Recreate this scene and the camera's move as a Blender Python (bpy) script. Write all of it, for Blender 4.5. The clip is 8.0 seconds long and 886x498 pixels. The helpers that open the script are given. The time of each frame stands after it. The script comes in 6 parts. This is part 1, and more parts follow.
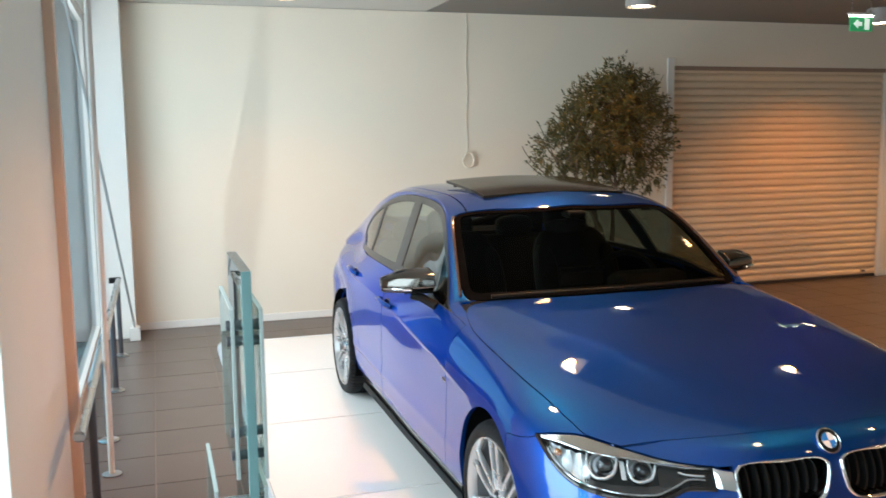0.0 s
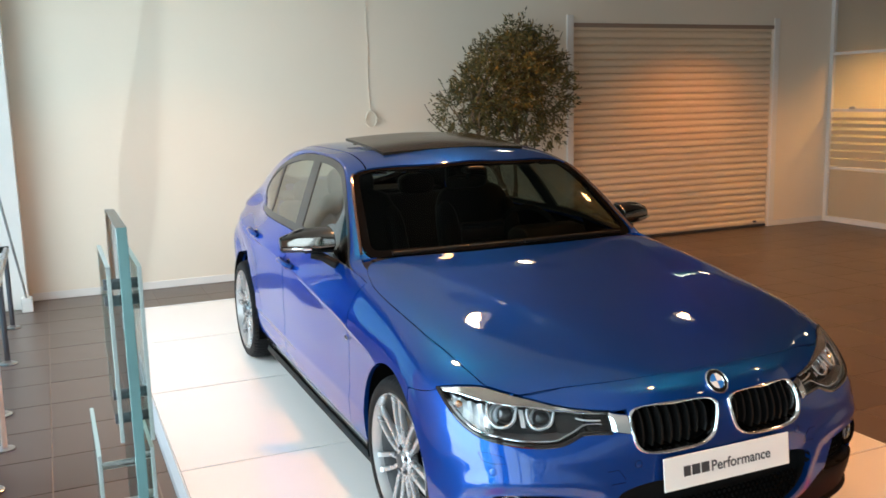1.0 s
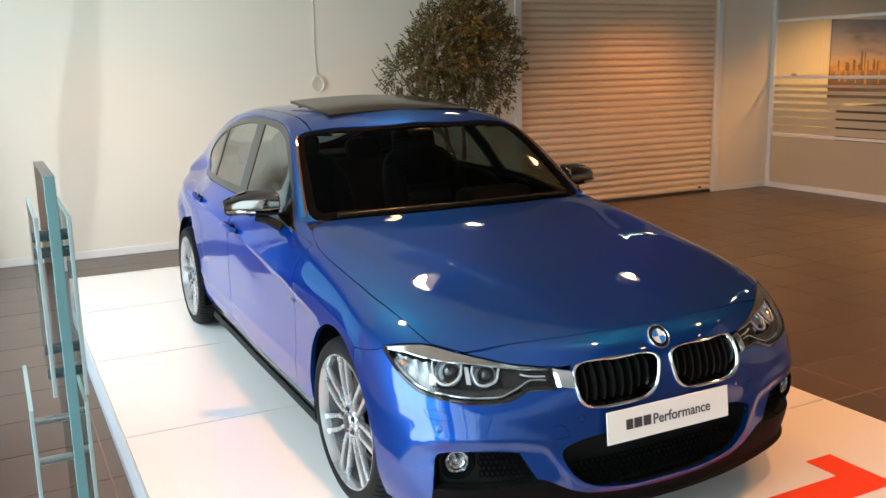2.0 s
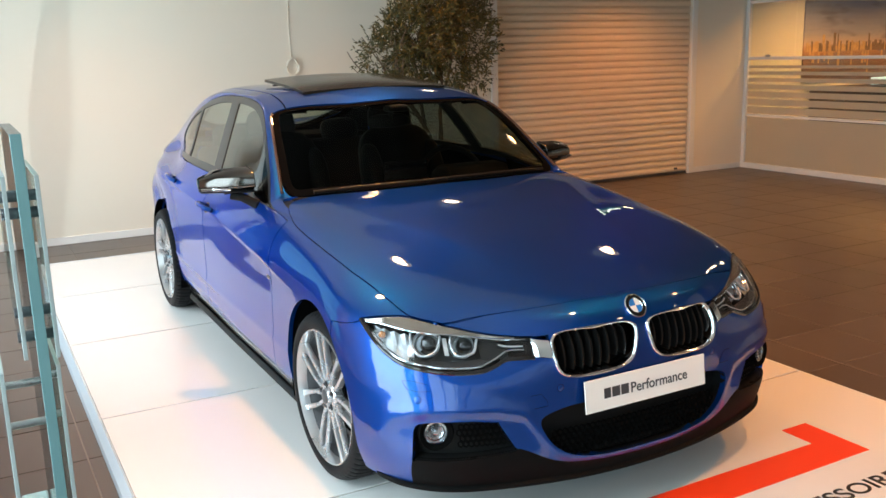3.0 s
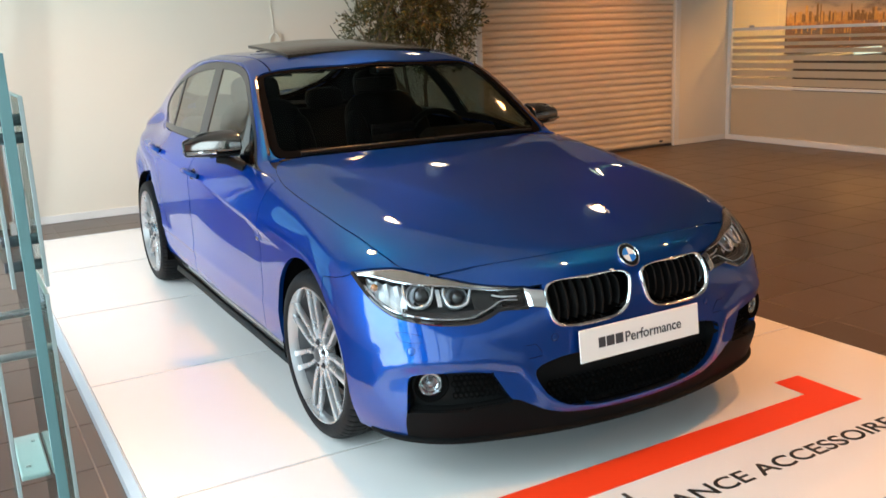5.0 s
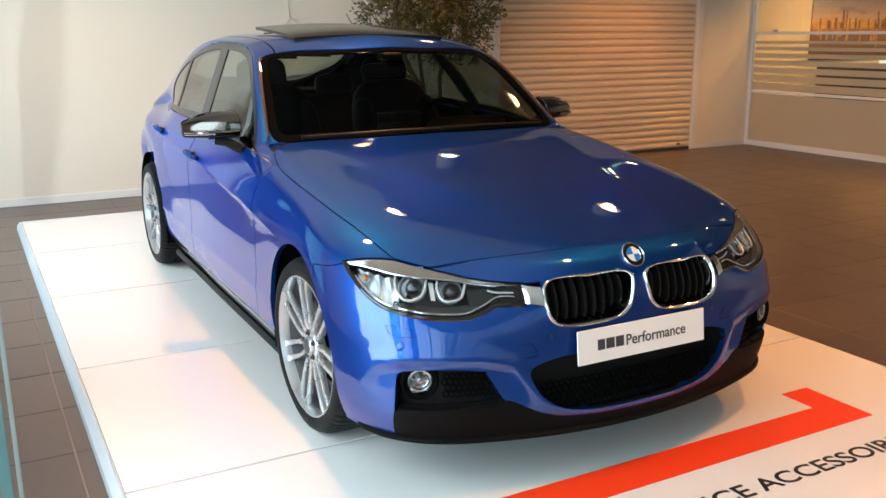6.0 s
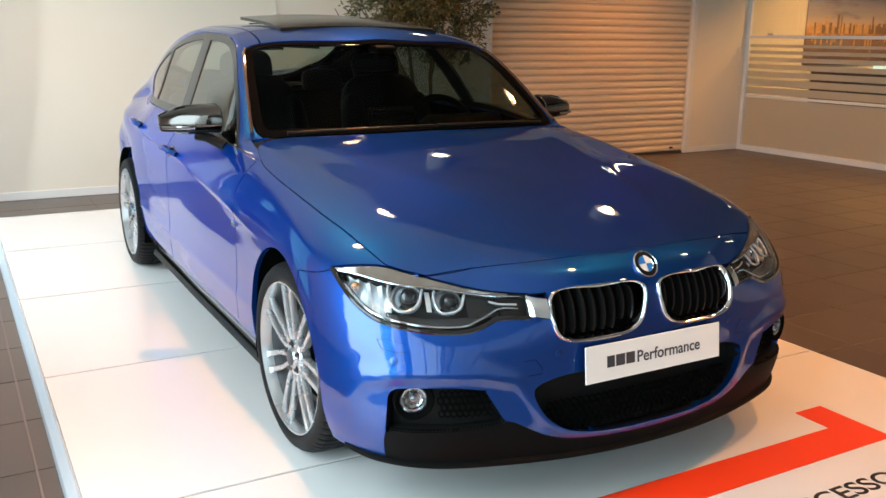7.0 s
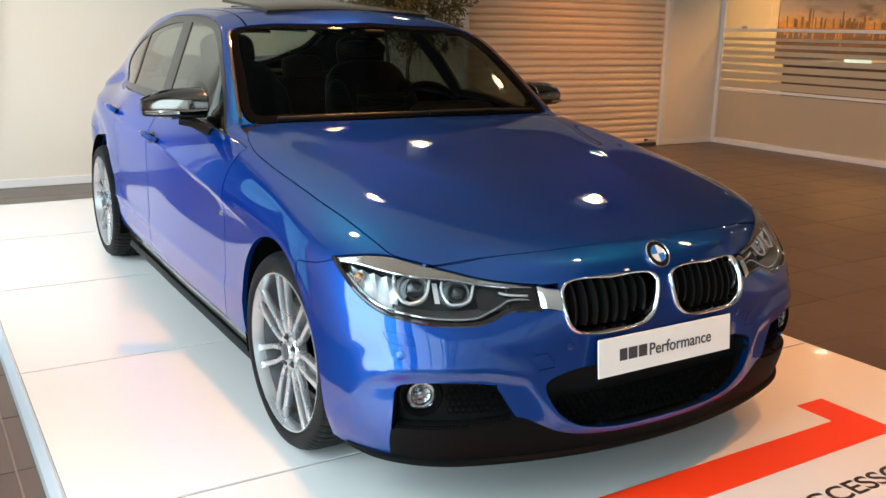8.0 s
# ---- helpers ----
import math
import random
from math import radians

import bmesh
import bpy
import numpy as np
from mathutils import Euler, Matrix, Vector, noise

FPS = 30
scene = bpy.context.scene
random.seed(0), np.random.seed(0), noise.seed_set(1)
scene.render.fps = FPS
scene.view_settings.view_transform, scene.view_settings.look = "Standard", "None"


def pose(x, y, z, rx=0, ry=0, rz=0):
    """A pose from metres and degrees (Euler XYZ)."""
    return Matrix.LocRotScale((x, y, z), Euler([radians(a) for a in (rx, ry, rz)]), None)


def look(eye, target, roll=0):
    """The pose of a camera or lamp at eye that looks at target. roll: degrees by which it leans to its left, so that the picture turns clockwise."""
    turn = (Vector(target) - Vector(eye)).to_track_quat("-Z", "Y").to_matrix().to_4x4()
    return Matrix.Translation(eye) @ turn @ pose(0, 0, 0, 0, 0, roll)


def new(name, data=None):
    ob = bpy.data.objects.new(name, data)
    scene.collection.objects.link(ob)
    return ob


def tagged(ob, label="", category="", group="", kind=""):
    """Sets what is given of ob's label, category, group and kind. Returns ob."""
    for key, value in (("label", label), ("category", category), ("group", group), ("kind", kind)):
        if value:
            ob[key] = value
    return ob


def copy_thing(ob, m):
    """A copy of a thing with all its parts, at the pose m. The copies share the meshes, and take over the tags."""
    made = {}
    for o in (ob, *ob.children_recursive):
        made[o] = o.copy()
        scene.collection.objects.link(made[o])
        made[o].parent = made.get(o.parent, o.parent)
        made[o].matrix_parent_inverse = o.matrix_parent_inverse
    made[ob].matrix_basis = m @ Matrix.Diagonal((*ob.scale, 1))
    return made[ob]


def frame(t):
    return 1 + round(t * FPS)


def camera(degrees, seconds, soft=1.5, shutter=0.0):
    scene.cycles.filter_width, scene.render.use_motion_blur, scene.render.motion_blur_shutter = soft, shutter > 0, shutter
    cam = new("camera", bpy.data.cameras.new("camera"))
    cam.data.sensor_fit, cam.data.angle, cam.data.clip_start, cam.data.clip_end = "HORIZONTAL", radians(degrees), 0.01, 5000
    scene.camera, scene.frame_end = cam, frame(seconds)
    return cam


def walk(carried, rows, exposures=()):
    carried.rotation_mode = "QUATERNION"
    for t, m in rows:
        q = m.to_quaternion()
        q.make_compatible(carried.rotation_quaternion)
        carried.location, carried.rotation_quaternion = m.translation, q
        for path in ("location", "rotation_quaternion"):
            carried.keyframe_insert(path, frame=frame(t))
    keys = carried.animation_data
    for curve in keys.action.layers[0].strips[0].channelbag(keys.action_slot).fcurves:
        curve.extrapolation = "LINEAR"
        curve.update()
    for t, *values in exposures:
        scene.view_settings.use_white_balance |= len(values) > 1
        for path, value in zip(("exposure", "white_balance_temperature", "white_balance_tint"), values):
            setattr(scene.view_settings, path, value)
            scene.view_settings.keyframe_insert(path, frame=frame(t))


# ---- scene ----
cam = camera(52.8, 8.0, shutter=0.4)
PATH = [
    (0, (-2.001, -2.166, 1.684), (-1.394, -0.276, 1.44), -0.8),
    (0.5, (-1.98, -2.169, 1.675), (-1.269, -0.323, 1.38), -1.1),
    (1, (-1.958, -2.166, 1.66), (-1.168, -0.36, 1.327), -1.4),
    (1.5, (-1.945, -2.169, 1.644), (-1.097, -0.397, 1.272), -1.4),
    (3, (-1.936, -2.176, 1.565), (-1.014, -0.454, 1.136), -1.6),
    (3.5, (-1.937, -2.177, 1.541), (-0.995, -0.464, 1.12), -2.2),
    (4, (-1.943, -2.18, 1.515), (-1.002, -0.467, 1.091), -2.1),
    (4.5, (-1.944, -2.181, 1.487), (-1.015, -0.463, 1.056), -2.7),
    (5, (-1.955, -2.161, 1.452), (-1.009, -0.46, 0.989), -2.4),
    (5.2, (-1.972, -2.156, 1.443), (-1.016, -0.467, 0.959), -2.0),
    (6.5, (-1.781, -1.997, 1.387), (-0.88, -0.271, 0.928), 0.5),
    (7, (-1.776, -1.874, 1.37), (-0.829, -0.176, 0.903), 0.6),
    (7.5, (-1.805, -1.773, 1.357), (-0.811, -0.102, 0.887), 1.4),
    (8, (-1.828, -1.729, 1.333), (-0.815, -0.073, 0.852), 1.2),
]
walk(cam, [(t, look(eye, target, roll)) for t, eye, target, roll in PATH])

# ---------------------------------------------------------------- measures of the place (metres; the platform's top is z = 0)
FLOOR, CEILING = -0.06, 2.95
BACK, RIGHT, LEFT, FRONT = 6.56, 7.39, -2.55, -6.5
CEILING_TONE_EDGE = .66      # here the ceiling's brightened daylight tone meets its darkened one
STAND_X, STAND_NEAR, STAND_FAR = 1.53, -0.62, 5.45

# ---------------------------------------------------------------- world, daylight and lamps
world = bpy.data.worlds.new("overcast_day")
scene.world = world
world.use_nodes = True
wn = world.node_tree
sky = wn.nodes.new("ShaderNodeTexSky")
sky.sky_type, sky.sun_disc = "NISHITA", False
sky.sun_elevation, sky.sun_rotation = radians(35), radians(250)
sky.air_density, sky.dust_density = 1.0, 3.0
wn.links.new(sky.outputs["Color"], wn.nodes["Background"].inputs["Color"])
wn.nodes["Background"].inputs["Strength"].default_value = 0.15

WINDOW_POWER, LAMP_POWER = 490.0, 132.0
WARM, COOL = (1.0, 0.38, 0.095), (0.80, 0.94, 1.0)


def window_light(name, y0, y1, z0, z1, power):
    lamp = bpy.data.lights.new(name, "AREA")
    lamp.shape, lamp.size, lamp.size_y = "RECTANGLE", y1 - y0, z1 - z0
    lamp.energy, lamp.color = power, COOL
    ob = new(name, lamp)
    ob.matrix_world = look((LEFT - .45, (y0 + y1) / 2, (z0 + z1) / 2), (LEFT + 3, (y0 + y1) / 2, (z0 + z1) / 2 - .5))
    return ob


window_light("window_daylight", 2.6, 5.7, 0.0, 2.4, WINDOW_POWER * .54)
window_light("window_daylight", -1.5, .75, 0.0, 2.8, WINDOW_POWER * .32)
window_light("window_daylight", -6.2, -1.6, 0.0, 2.8, WINDOW_POWER * .20)

south = bpy.data.lights.new("south_window_daylight", "AREA")
south.shape, south.size, south.size_y, south.energy, south.color = "RECTANGLE", 6.2, 2.5, WINDOW_POWER * .02, COOL
new("south_window_daylight", south).matrix_world = look((.9, FRONT - .6, 1.45), (.9, 0, 1.2))

LAMPS = [(-.95, 5.05), (2.08, 4.84), (5.15, 5.35), (.45, 2.8), (2.52, 2.57), (5.9, 2.3), (-.80, 1.62), (.6, -.6), (2.7, -.2), (5.3, -.3), (2.6, -3.2), (5.3, -3.2)]


def lamp_light(x, y):
    lamp = bpy.data.lights.new("downlight_glow", "SPOT")
    # dimmed along the back wall, brighter over the stand
    lamp.energy, lamp.color, lamp.spot_size, lamp.spot_blend, lamp.shadow_soft_size = LAMP_POWER * (.5 if y > 4 and x < 3 else 1.25 if x < 0 else 1.0 if x < 2 else 1.2), WARM, radians(130), .8, .055
    new("downlight_glow", lamp).matrix_world = look((x, y, CEILING - .175), (x, y, 0))


for lx, ly in LAMPS:
    lamp_light(lx, ly)

# ---------------------------------------------------------------- materials
def material(name, color, rough=.5, metal=0.0, spots=0.0, spot_scale=3.0, grain=0.0, grain_scale=150.0, bump=0.0, coat=0.0, ior=1.5, transmission=0.0, random=0.0, alpha=1.0,
             stretch=(1, 1, 1), rough_var=.08, shine=.5):
    """A principled surface with broad blotches, fine grain and relief at true size."""
    m = bpy.data.materials.new(name)
    m.use_nodes = True
    t = m.node_tree
    b = t.nodes["Principled BSDF"]
    b.inputs["Base Color"].default_value = (*color, 1)
    b.inputs["Roughness"].default_value, b.inputs["Metallic"].default_value = rough, metal
    b.inputs["Coat Weight"].default_value, b.inputs["Coat Roughness"].default_value = coat, .03
    b.inputs["IOR"].default_value, b.inputs["Transmission Weight"].default_value = ior, transmission
    b.inputs["Alpha"].default_value, b.inputs["Specular IOR Level"].default_value = alpha, shine
    if not (spots or grain or bump or random):
        return m
    co = t.nodes.new("ShaderNodeTexCoord")
    mp = t.nodes.new("ShaderNodeMapping")
    mp.inputs["Scale"].default_value = stretch
    t.links.new(co.outputs["Object"], mp.inputs["Vector"])
    big, fine = t.nodes.new("ShaderNodeTexNoise"), t.nodes.new("ShaderNodeTexNoise")
    big.inputs["Scale"].default_value, big.inputs["Detail"].default_value = spot_scale, 4
    fine.inputs["Scale"].default_value, fine.inputs["Detail"].default_value = grain_scale, 3
    for n in (big, fine):
        t.links.new(mp.outputs["Vector"], n.inputs["Vector"])
    total = t.nodes.new("ShaderNodeMath")
    total.operation = "MULTIPLY_ADD"
    t.links.new(big.outputs["Fac"], total.inputs[0])
    total.inputs[1].default_value, total.inputs[2].default_value = 2 * spots, 1 - spots
    last = total
    for socket, amount in ((fine.outputs["Fac"], grain),):
        n = t.nodes.new("ShaderNodeMath")
        n.operation = "MULTIPLY_ADD"
        t.links.new(socket, n.inputs[0])
        n.inputs[1].default_value = 2 * amount
        t.links.new(last.outputs[0], n.inputs[2])
        sub = t.nodes.new("ShaderNodeMath")
        sub.operation = "SUBTRACT"
        t.links.new(n.outputs[0], sub.inputs[0])
        sub.inputs[1].default_value = amount
        last = sub
    if random:
        info = t.nodes.new("ShaderNodeObjectInfo")
        n = t.nodes.new("ShaderNodeMath")
        n.operation = "MULTIPLY_ADD"
        t.links.new(info.outputs["Random"], n.inputs[0])
        n.inputs[1].default_value = 2 * random
        t.links.new(last.outputs[0], n.inputs[2])
        sub = t.nodes.new("ShaderNodeMath")
        sub.operation = "SUBTRACT"
        t.links.new(n.outputs[0], sub.inputs[0])
        sub.inputs[1].default_value = random
        last = sub
    mix = t.nodes.new("ShaderNodeVectorMath")
    mix.operation = "SCALE"
    mix.inputs[0].default_value = color
    t.links.new(last.outputs[0], mix.inputs["Scale"])
    t.links.new(mix.outputs["Vector"], b.inputs["Base Color"])
    rv = t.nodes.new("ShaderNodeMath")
    rv.operation = "MULTIPLY_ADD"
    t.links.new(big.outputs["Fac"], rv.inputs[0])
    rv.inputs[1].default_value, rv.inputs[2].default_value = 2 * rough_var, max(rough - rough_var, 0)
    t.links.new(rv.outputs[0], b.inputs["Roughness"])
    if bump:
        bp = t.nodes.new("ShaderNodeBump")
        bp.inputs["Strength"].default_value, bp.inputs["Distance"].default_value = bump, .002
        t.links.new(fine.outputs["Fac"], bp.inputs["Height"])
        t.links.new(bp.outputs["Normal"], b.inputs["Normal"])
    return m


def glass(name, color, rough=0.0, ior=1.45, rise=5.0):
    """Thin clear or tinted glass: lets light straight through and mirrors at its face."""
    m = bpy.data.materials.new(name)
    m.use_nodes = True
    t = m.node_tree
    t.nodes.clear()
    out, mix = t.nodes.new("ShaderNodeOutputMaterial"), t.nodes.new("ShaderNodeMixShader")
    see, shine, facing = t.nodes.new("ShaderNodeBsdfTransparent"), t.nodes.new("ShaderNodeBsdfGlossy"), t.nodes.new("ShaderNodeLayerWeight")
    see.inputs["Color"].default_value = (*color, 1)
    shine.inputs["Roughness"].default_value, facing.inputs["Blend"].default_value = rough, .5
    power, scale = t.nodes.new("ShaderNodeMath"), t.nodes.new("ShaderNodeMath")
    power.operation, scale.operation = "POWER", "MULTIPLY_ADD"
    least = 2 * ((ior - 1) / (ior + 1)) ** 2
    power.inputs[1].default_value, scale.inputs[1].default_value, scale.inputs[2].default_value = rise, 1 - least, least
    t.links.new(facing.outputs["Facing"], power.inputs[0])
    t.links.new(power.outputs[0], scale.inputs[0])
    t.links.new(scale.outputs[0], mix.inputs[0])
    t.links.new(see.outputs[0], mix.inputs[1])
    t.links.new(shine.outputs[0], mix.inputs[2])
    t.links.new(mix.outputs[0], out.inputs["Surface"])
    return m


def glow(name, color, strength):
    m = bpy.data.materials.new(name)
    m.use_nodes = True
    t = m.node_tree
    b = t.nodes["Principled BSDF"]
    b.inputs["Base Color"].default_value = (*color, 1)
    b.inputs["Emission Color"].default_value, b.inputs["Emission Strength"].default_value = (*color, 1), strength
    return m


def car_paint():
    """Deep blue metallic paint: a flaked metal base under clear lacquer."""
    m = bpy.data.materials.new("blue_metallic_paint")
    m.use_nodes = True
    t = m.node_tree
    b = t.nodes["Principled BSDF"]
    b.inputs["Metallic"].default_value, b.inputs["Roughness"].default_value = .95, .46
    b.inputs["Specular Tint"].default_value = (.005, .20, .75, 1)
    b.inputs["Coat Weight"].default_value, b.inputs["Coat Roughness"].default_value, b.inputs["Coat IOR"].default_value = 1.0, .012, 1.68
    co, flakes, ramp = t.nodes.new("ShaderNodeTexCoord"), t.nodes.new("ShaderNodeTexVoronoi"), t.nodes.new("ShaderNodeMix")
    flakes.inputs["Scale"].default_value = 2200
    t.links.new(co.outputs["Object"], flakes.inputs["Vector"])
    ramp.data_type = "RGBA"
    ramp.inputs["A"].default_value, ramp.inputs["B"].default_value = (.001, .055, .305, 1), (.002, .069, .38, 1)
    t.links.new(flakes.outputs["Color"], ramp.inputs["Factor"])
    t.links.new(ramp.outputs["Result"], b.inputs["Base Color"])
    peel, bp = t.nodes.new("ShaderNodeTexNoise"), t.nodes.new("ShaderNodeBump")
    peel.inputs["Scale"].default_value = 90
    bp.inputs["Strength"].default_value, bp.inputs["Distance"].default_value = .012, .001
    t.links.new(co.outputs["Object"], peel.inputs["Vector"])
    t.links.new(peel.outputs["Fac"], bp.inputs["Height"])
    t.links.new(bp.outputs["Normal"], b.inputs["Coat Normal"])
    return m


def leaf_material():
    """Small olive leaves: each its own green, some yellowed; warm lamplight is mixed into the tones."""
    m = material("olive_leaf", (.07, .08, .03), .45, shine=.4)
    t = m.node_tree
    geo, ramp = t.nodes.new("ShaderNodeNewGeometry"), t.nodes.new("ShaderNodeValToRGB")
    e = ramp.color_ramp.elements
    # browner than the leaf itself, for the warm lamplight put into the colour
    e[0].color, e[1].color = (.022, .028, .008, 1), (.25, .15, .032, 1)
    e.new(.45).color = (.070, .068, .018, 1)
    e.new(.8).color = (.12, .090, .024, 1)
    t.links.new(geo.outputs["Random Per Island"], ramp.inputs[0])
    t.links.new(ramp.outputs["Color"], t.nodes["Principled BSDF"].inputs["Base Color"])
    return m


PAINT = car_paint()
CORD = material("cream_cable_sheath", (.74, .675, .565), .6, spots=.03, grain=.02)
WALL = material("cream_wall_panel", (.76, .695, .585), .55, spots=.03, spot_scale=1.2, grain=.015, grain_scale=220, bump=.05)
# one plaster in two tones: dim inward, daylight brightness put into the window side
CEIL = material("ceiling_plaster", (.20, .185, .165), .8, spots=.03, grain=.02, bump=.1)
CEIL_LIT = material("white_ceiling_plaster", (.52, .50, .46), .8, spots=.03, grain=.02, bump=.1)
TILE = material("dark_brown_stone_tile", (.080, .061, .053), .34, spots=.10, spot_scale=5, grain=.08, grain_scale=260, bump=.03, random=.10, rough_var=.04)
GROUT = material("grey_grout", (.27, .235, .21), .9, grain=.15, bump=.3)
STAND_WHITE = material("white_gloss_panel", (.80, .80, .79), .16, spots=.015, spot_scale=2.5, grain=.008, grain_scale=300, rough_var=.05, coat=.3)
STAND_EDGE = material("pale_anodised_edging", (.62, .70, .76), .35, .35, grain=.03, grain_scale=120, stretch=(1, 20, 1))
STAND_JOINT = material("brown_joint_filler", (.20, .15, .115), .8, grain=.2)
RED = material("red_vinyl", (.90, .062, .018), .3, spots=.03, grain=.02)
LETTER = material("black_vinyl_letter", (.018, .017, .017), .4, grain=.1)
SHUTTER = material("cream_shutter_slat", (.74, .60, .44), .24, spots=.05, spot_scale=2, grain=.03, grain_scale=60, random=.03)
TRIM_WHITE = material("white_painted_metal", (.74, .73, .70), .4, spots=.03, grain=.02, bump=.03)
TRIM_GREY = material("grey_painted_steel", (.40, .39, .37), .4, spots=.04, grain=.03)
COLUMN = material("pale_mint_column_paint", (.80, .83, .78), .5, spots=.03, grain=.02, bump=.03)
COPPER_EDGE = material("tan_seal_strip", (.72, .50, .37), .5, spots=.05, grain=.05)
STEEL = material("brushed_steel", (.52, .52, .52), .28, 1.0, grain=.08, grain_scale=90, stretch=(1, 1, 18))
DARK_STEEL = material("dark_grey_steel", (.10, .10, .11), .4, .7, grain=.06)
CHROME = material("chrome", (.90, .90, .91), .05, 1.0)
GREEN_GLASS = glass("green_tinted_plate_glass", (.80, .92, .90))
PALE_EDGE = material("pale_ground_glass_edge", (.32, .36, .35), .35, spots=.05, grain=.04)
WINDOW_TRIM = material("dark_grey_gloss_trim", (.014, .014, .014), .38, spots=.05, grain=.03, coat=.25)
DARK_EDGE = material("dark_glass_edge", (.085, .08, .075), .25, spots=.05, grain=.04)
GLASS_EDGE = material("sea_green_glass_edge", (.20, .36, .37), .12, spots=.1, spot_scale=5, transmission=.35, coat=.5)
PANE = glass("window_pane", (.93, .97, .98))
CLEAR = glass("clear_lens", (.97, .98, 1.0), ior=1.32)
SCREEN = glass("windscreen_glass", (.40, .44, .39), ior=1.13, rise=7.0)
REAR_GLASS = glass("rear_window_glass", (.86, .92, .86), ior=1.4)
SIDE_GLASS = glass("tinted_side_glass", (.46, .52, .47), ior=2.35)
TINTED_PANE = glass("blue_solar_film_pane", (.19, .30, .34), rise=9.0)
FROST = material("frosted_film", (.66, .58, .44), .6, spots=.03, transmission=.45, grain=.02)
SILL = material("gloss_black_sill", (.045, .038, .033), .14, spots=.05, grain=.04, shine=.6, coat=1.0)
RUBBER = material("tyre_rubber", (.008, .008, .009), .6, shine=.15, spots=.15, spot_scale=12, grain=.2, grain_scale=300, bump=.25)
ALLOY = material("silver_alloy", (.56, .56, .57), .28, .88, spots=.04, grain=.04, grain_scale=200)
DISC = material("brake_disc_steel", (.16, .155, .15), .35, 1.0, grain=.1)
# rim alloy darkened to give shaded gaps between spokes; the centre cap shares it
DARKENED_ALLOY = material("grey_rim_barrel", (.11, .11, .115), .5, .7, grain=.06)
BLACK_GLOSS = material("black_gloss_trim", (.008, .008, .009), .07, coat=.6)
BLACK_SATIN = material("black_satin_plastic", (.007, .007, .007), .42, spots=.1, grain=.08, grain_scale=45, bump=.04, shine=.18)
BLACK_MATT = material("black_matt_lining", (.0035, .0035, .0035), .9, grain=.1, shine=.01)
SKIRT = material("satin_black_skirt", (.0045, .0045, .0045), .55, spots=.05, grain=.06, grain_scale=300, shine=.06)
CARBON = material("dark_chrome_mirror_cap", (.14, .125, .115), .05, 1.0, spots=.05, spot_scale=60)
LEATHER = material("black_seat_leather", (.006, .006, .006), .55, spots=.15, shine=.12)
DASH = material("black_dashboard", (.006, .006, .006), .65, spots=.08, shine=.12)
LAMP_GREY = material("dark_lamp_housing", (.012, .013, .014), .3, .3, grain=.05)
LAMP_SILVER = material("lamp_reflector", (.88, .90, .92), .30, .85, grain=.04, grain_scale=80)
BROW = material("satin_silver_brow", (.33, .285, .24), .20, .85, grain=.05, grain_scale=60)
LAMP_SHELF = material("grey_lamp_shelf", (.05, .052, .055), .25, .5, grain=.05)
LAMP_COVER = material("smoked_lamp_cover", (.014, .0145, .015), .22, .2, grain=.05)
FOG_SILVER = material("fog_lamp_reflector", (.42, .43, .44), .10, 1.0, grain=.05)
LENS_RING = material("pale_light_ring", (.55, .58, .60), .18, .35, coat=.5)
AMBER = material("amber_reflector", (.55, .18, .03), .2, coat=.5)
TAIL_RED = material("red_lamp_lens", (.30, .008, .008), .1, coat=.8)
PLATE_WHITE = material("white_plate", (.88, .87, .84), .3, spots=.02, grain=.015, coat=.3)
PLATE_TEXT = material("grey_lettering", (.05, .05, .055), .4, grain=.05)
ROUNDEL_BLUE = material("blue_enamel", (.03, .20, .60), .12, coat=1.0, grain=.02)
ROUNDEL_WHITE = material("white_enamel", (.80, .81, .82), .12, coat=1.0, grain=.02)
BARK = material("grey_brown_bark", (.16, .11, .075), .85, spots=.3, spot_scale=14, grain=.25, grain_scale=60, bump=.9, stretch=(1, 1, .3))
LEAF = leaf_material()
POT = material("charcoal_planter", (.05, .048, .046), .5, spots=.1, grain=.1, bump=.1)
SOIL = material("dark_potting_soil", (.045, .03, .02), .95, grain=.4, grain_scale=60, bump=1)
LAMP_BODY = material("grey_lamp_can", (.34, .32, .30), .45, spots=.02, grain=.02)
LAMP_FACE = glow("lit_lamp_face", (1.0, .80, .55), 26)
EXIT_GREEN = glow("green_sign_face", (.03, .32, .12), .45)
EXIT_WHITE = glow("white_sign_mark", (.80, .90, .82), .7)
EXIT_TUBE = glow("sign_tube", (.95, 1.0, .85), 14)

# ---------------------------------------------------------------- mesh helpers
def part(name, bm, mat, parent=None, label="", smooth=False, sharp=35):
    """One bmesh as one mesh object, under a thing or a part."""
    mesh = bpy.data.meshes.new(name)
    bmesh.ops.recalc_face_normals(bm, faces=bm.faces)
    if smooth:
        for f in bm.faces:
            f.smooth = True
        for e in bm.edges:
            if len(e.link_faces) == 2 and e.calc_face_angle(0) > radians(sharp):
                e.smooth = False
    bm.to_mesh(mesh)
    bm.free()
    mesh.materials.append(mat)
    ob = new(name, mesh)
    ob.parent = parent
    return tagged(ob, label)


def twin(ob, name=None, m=None, parent=None):
    """Another object on the same mesh."""
    o = new(name or ob.name.split(".")[0], ob.data)
    o.parent = parent if parent is not None else ob.parent
    if m is not None:
        o.matrix_basis = m
    for k in ("label",):
        if k in ob:
            o[k] = ob[k]
    return o


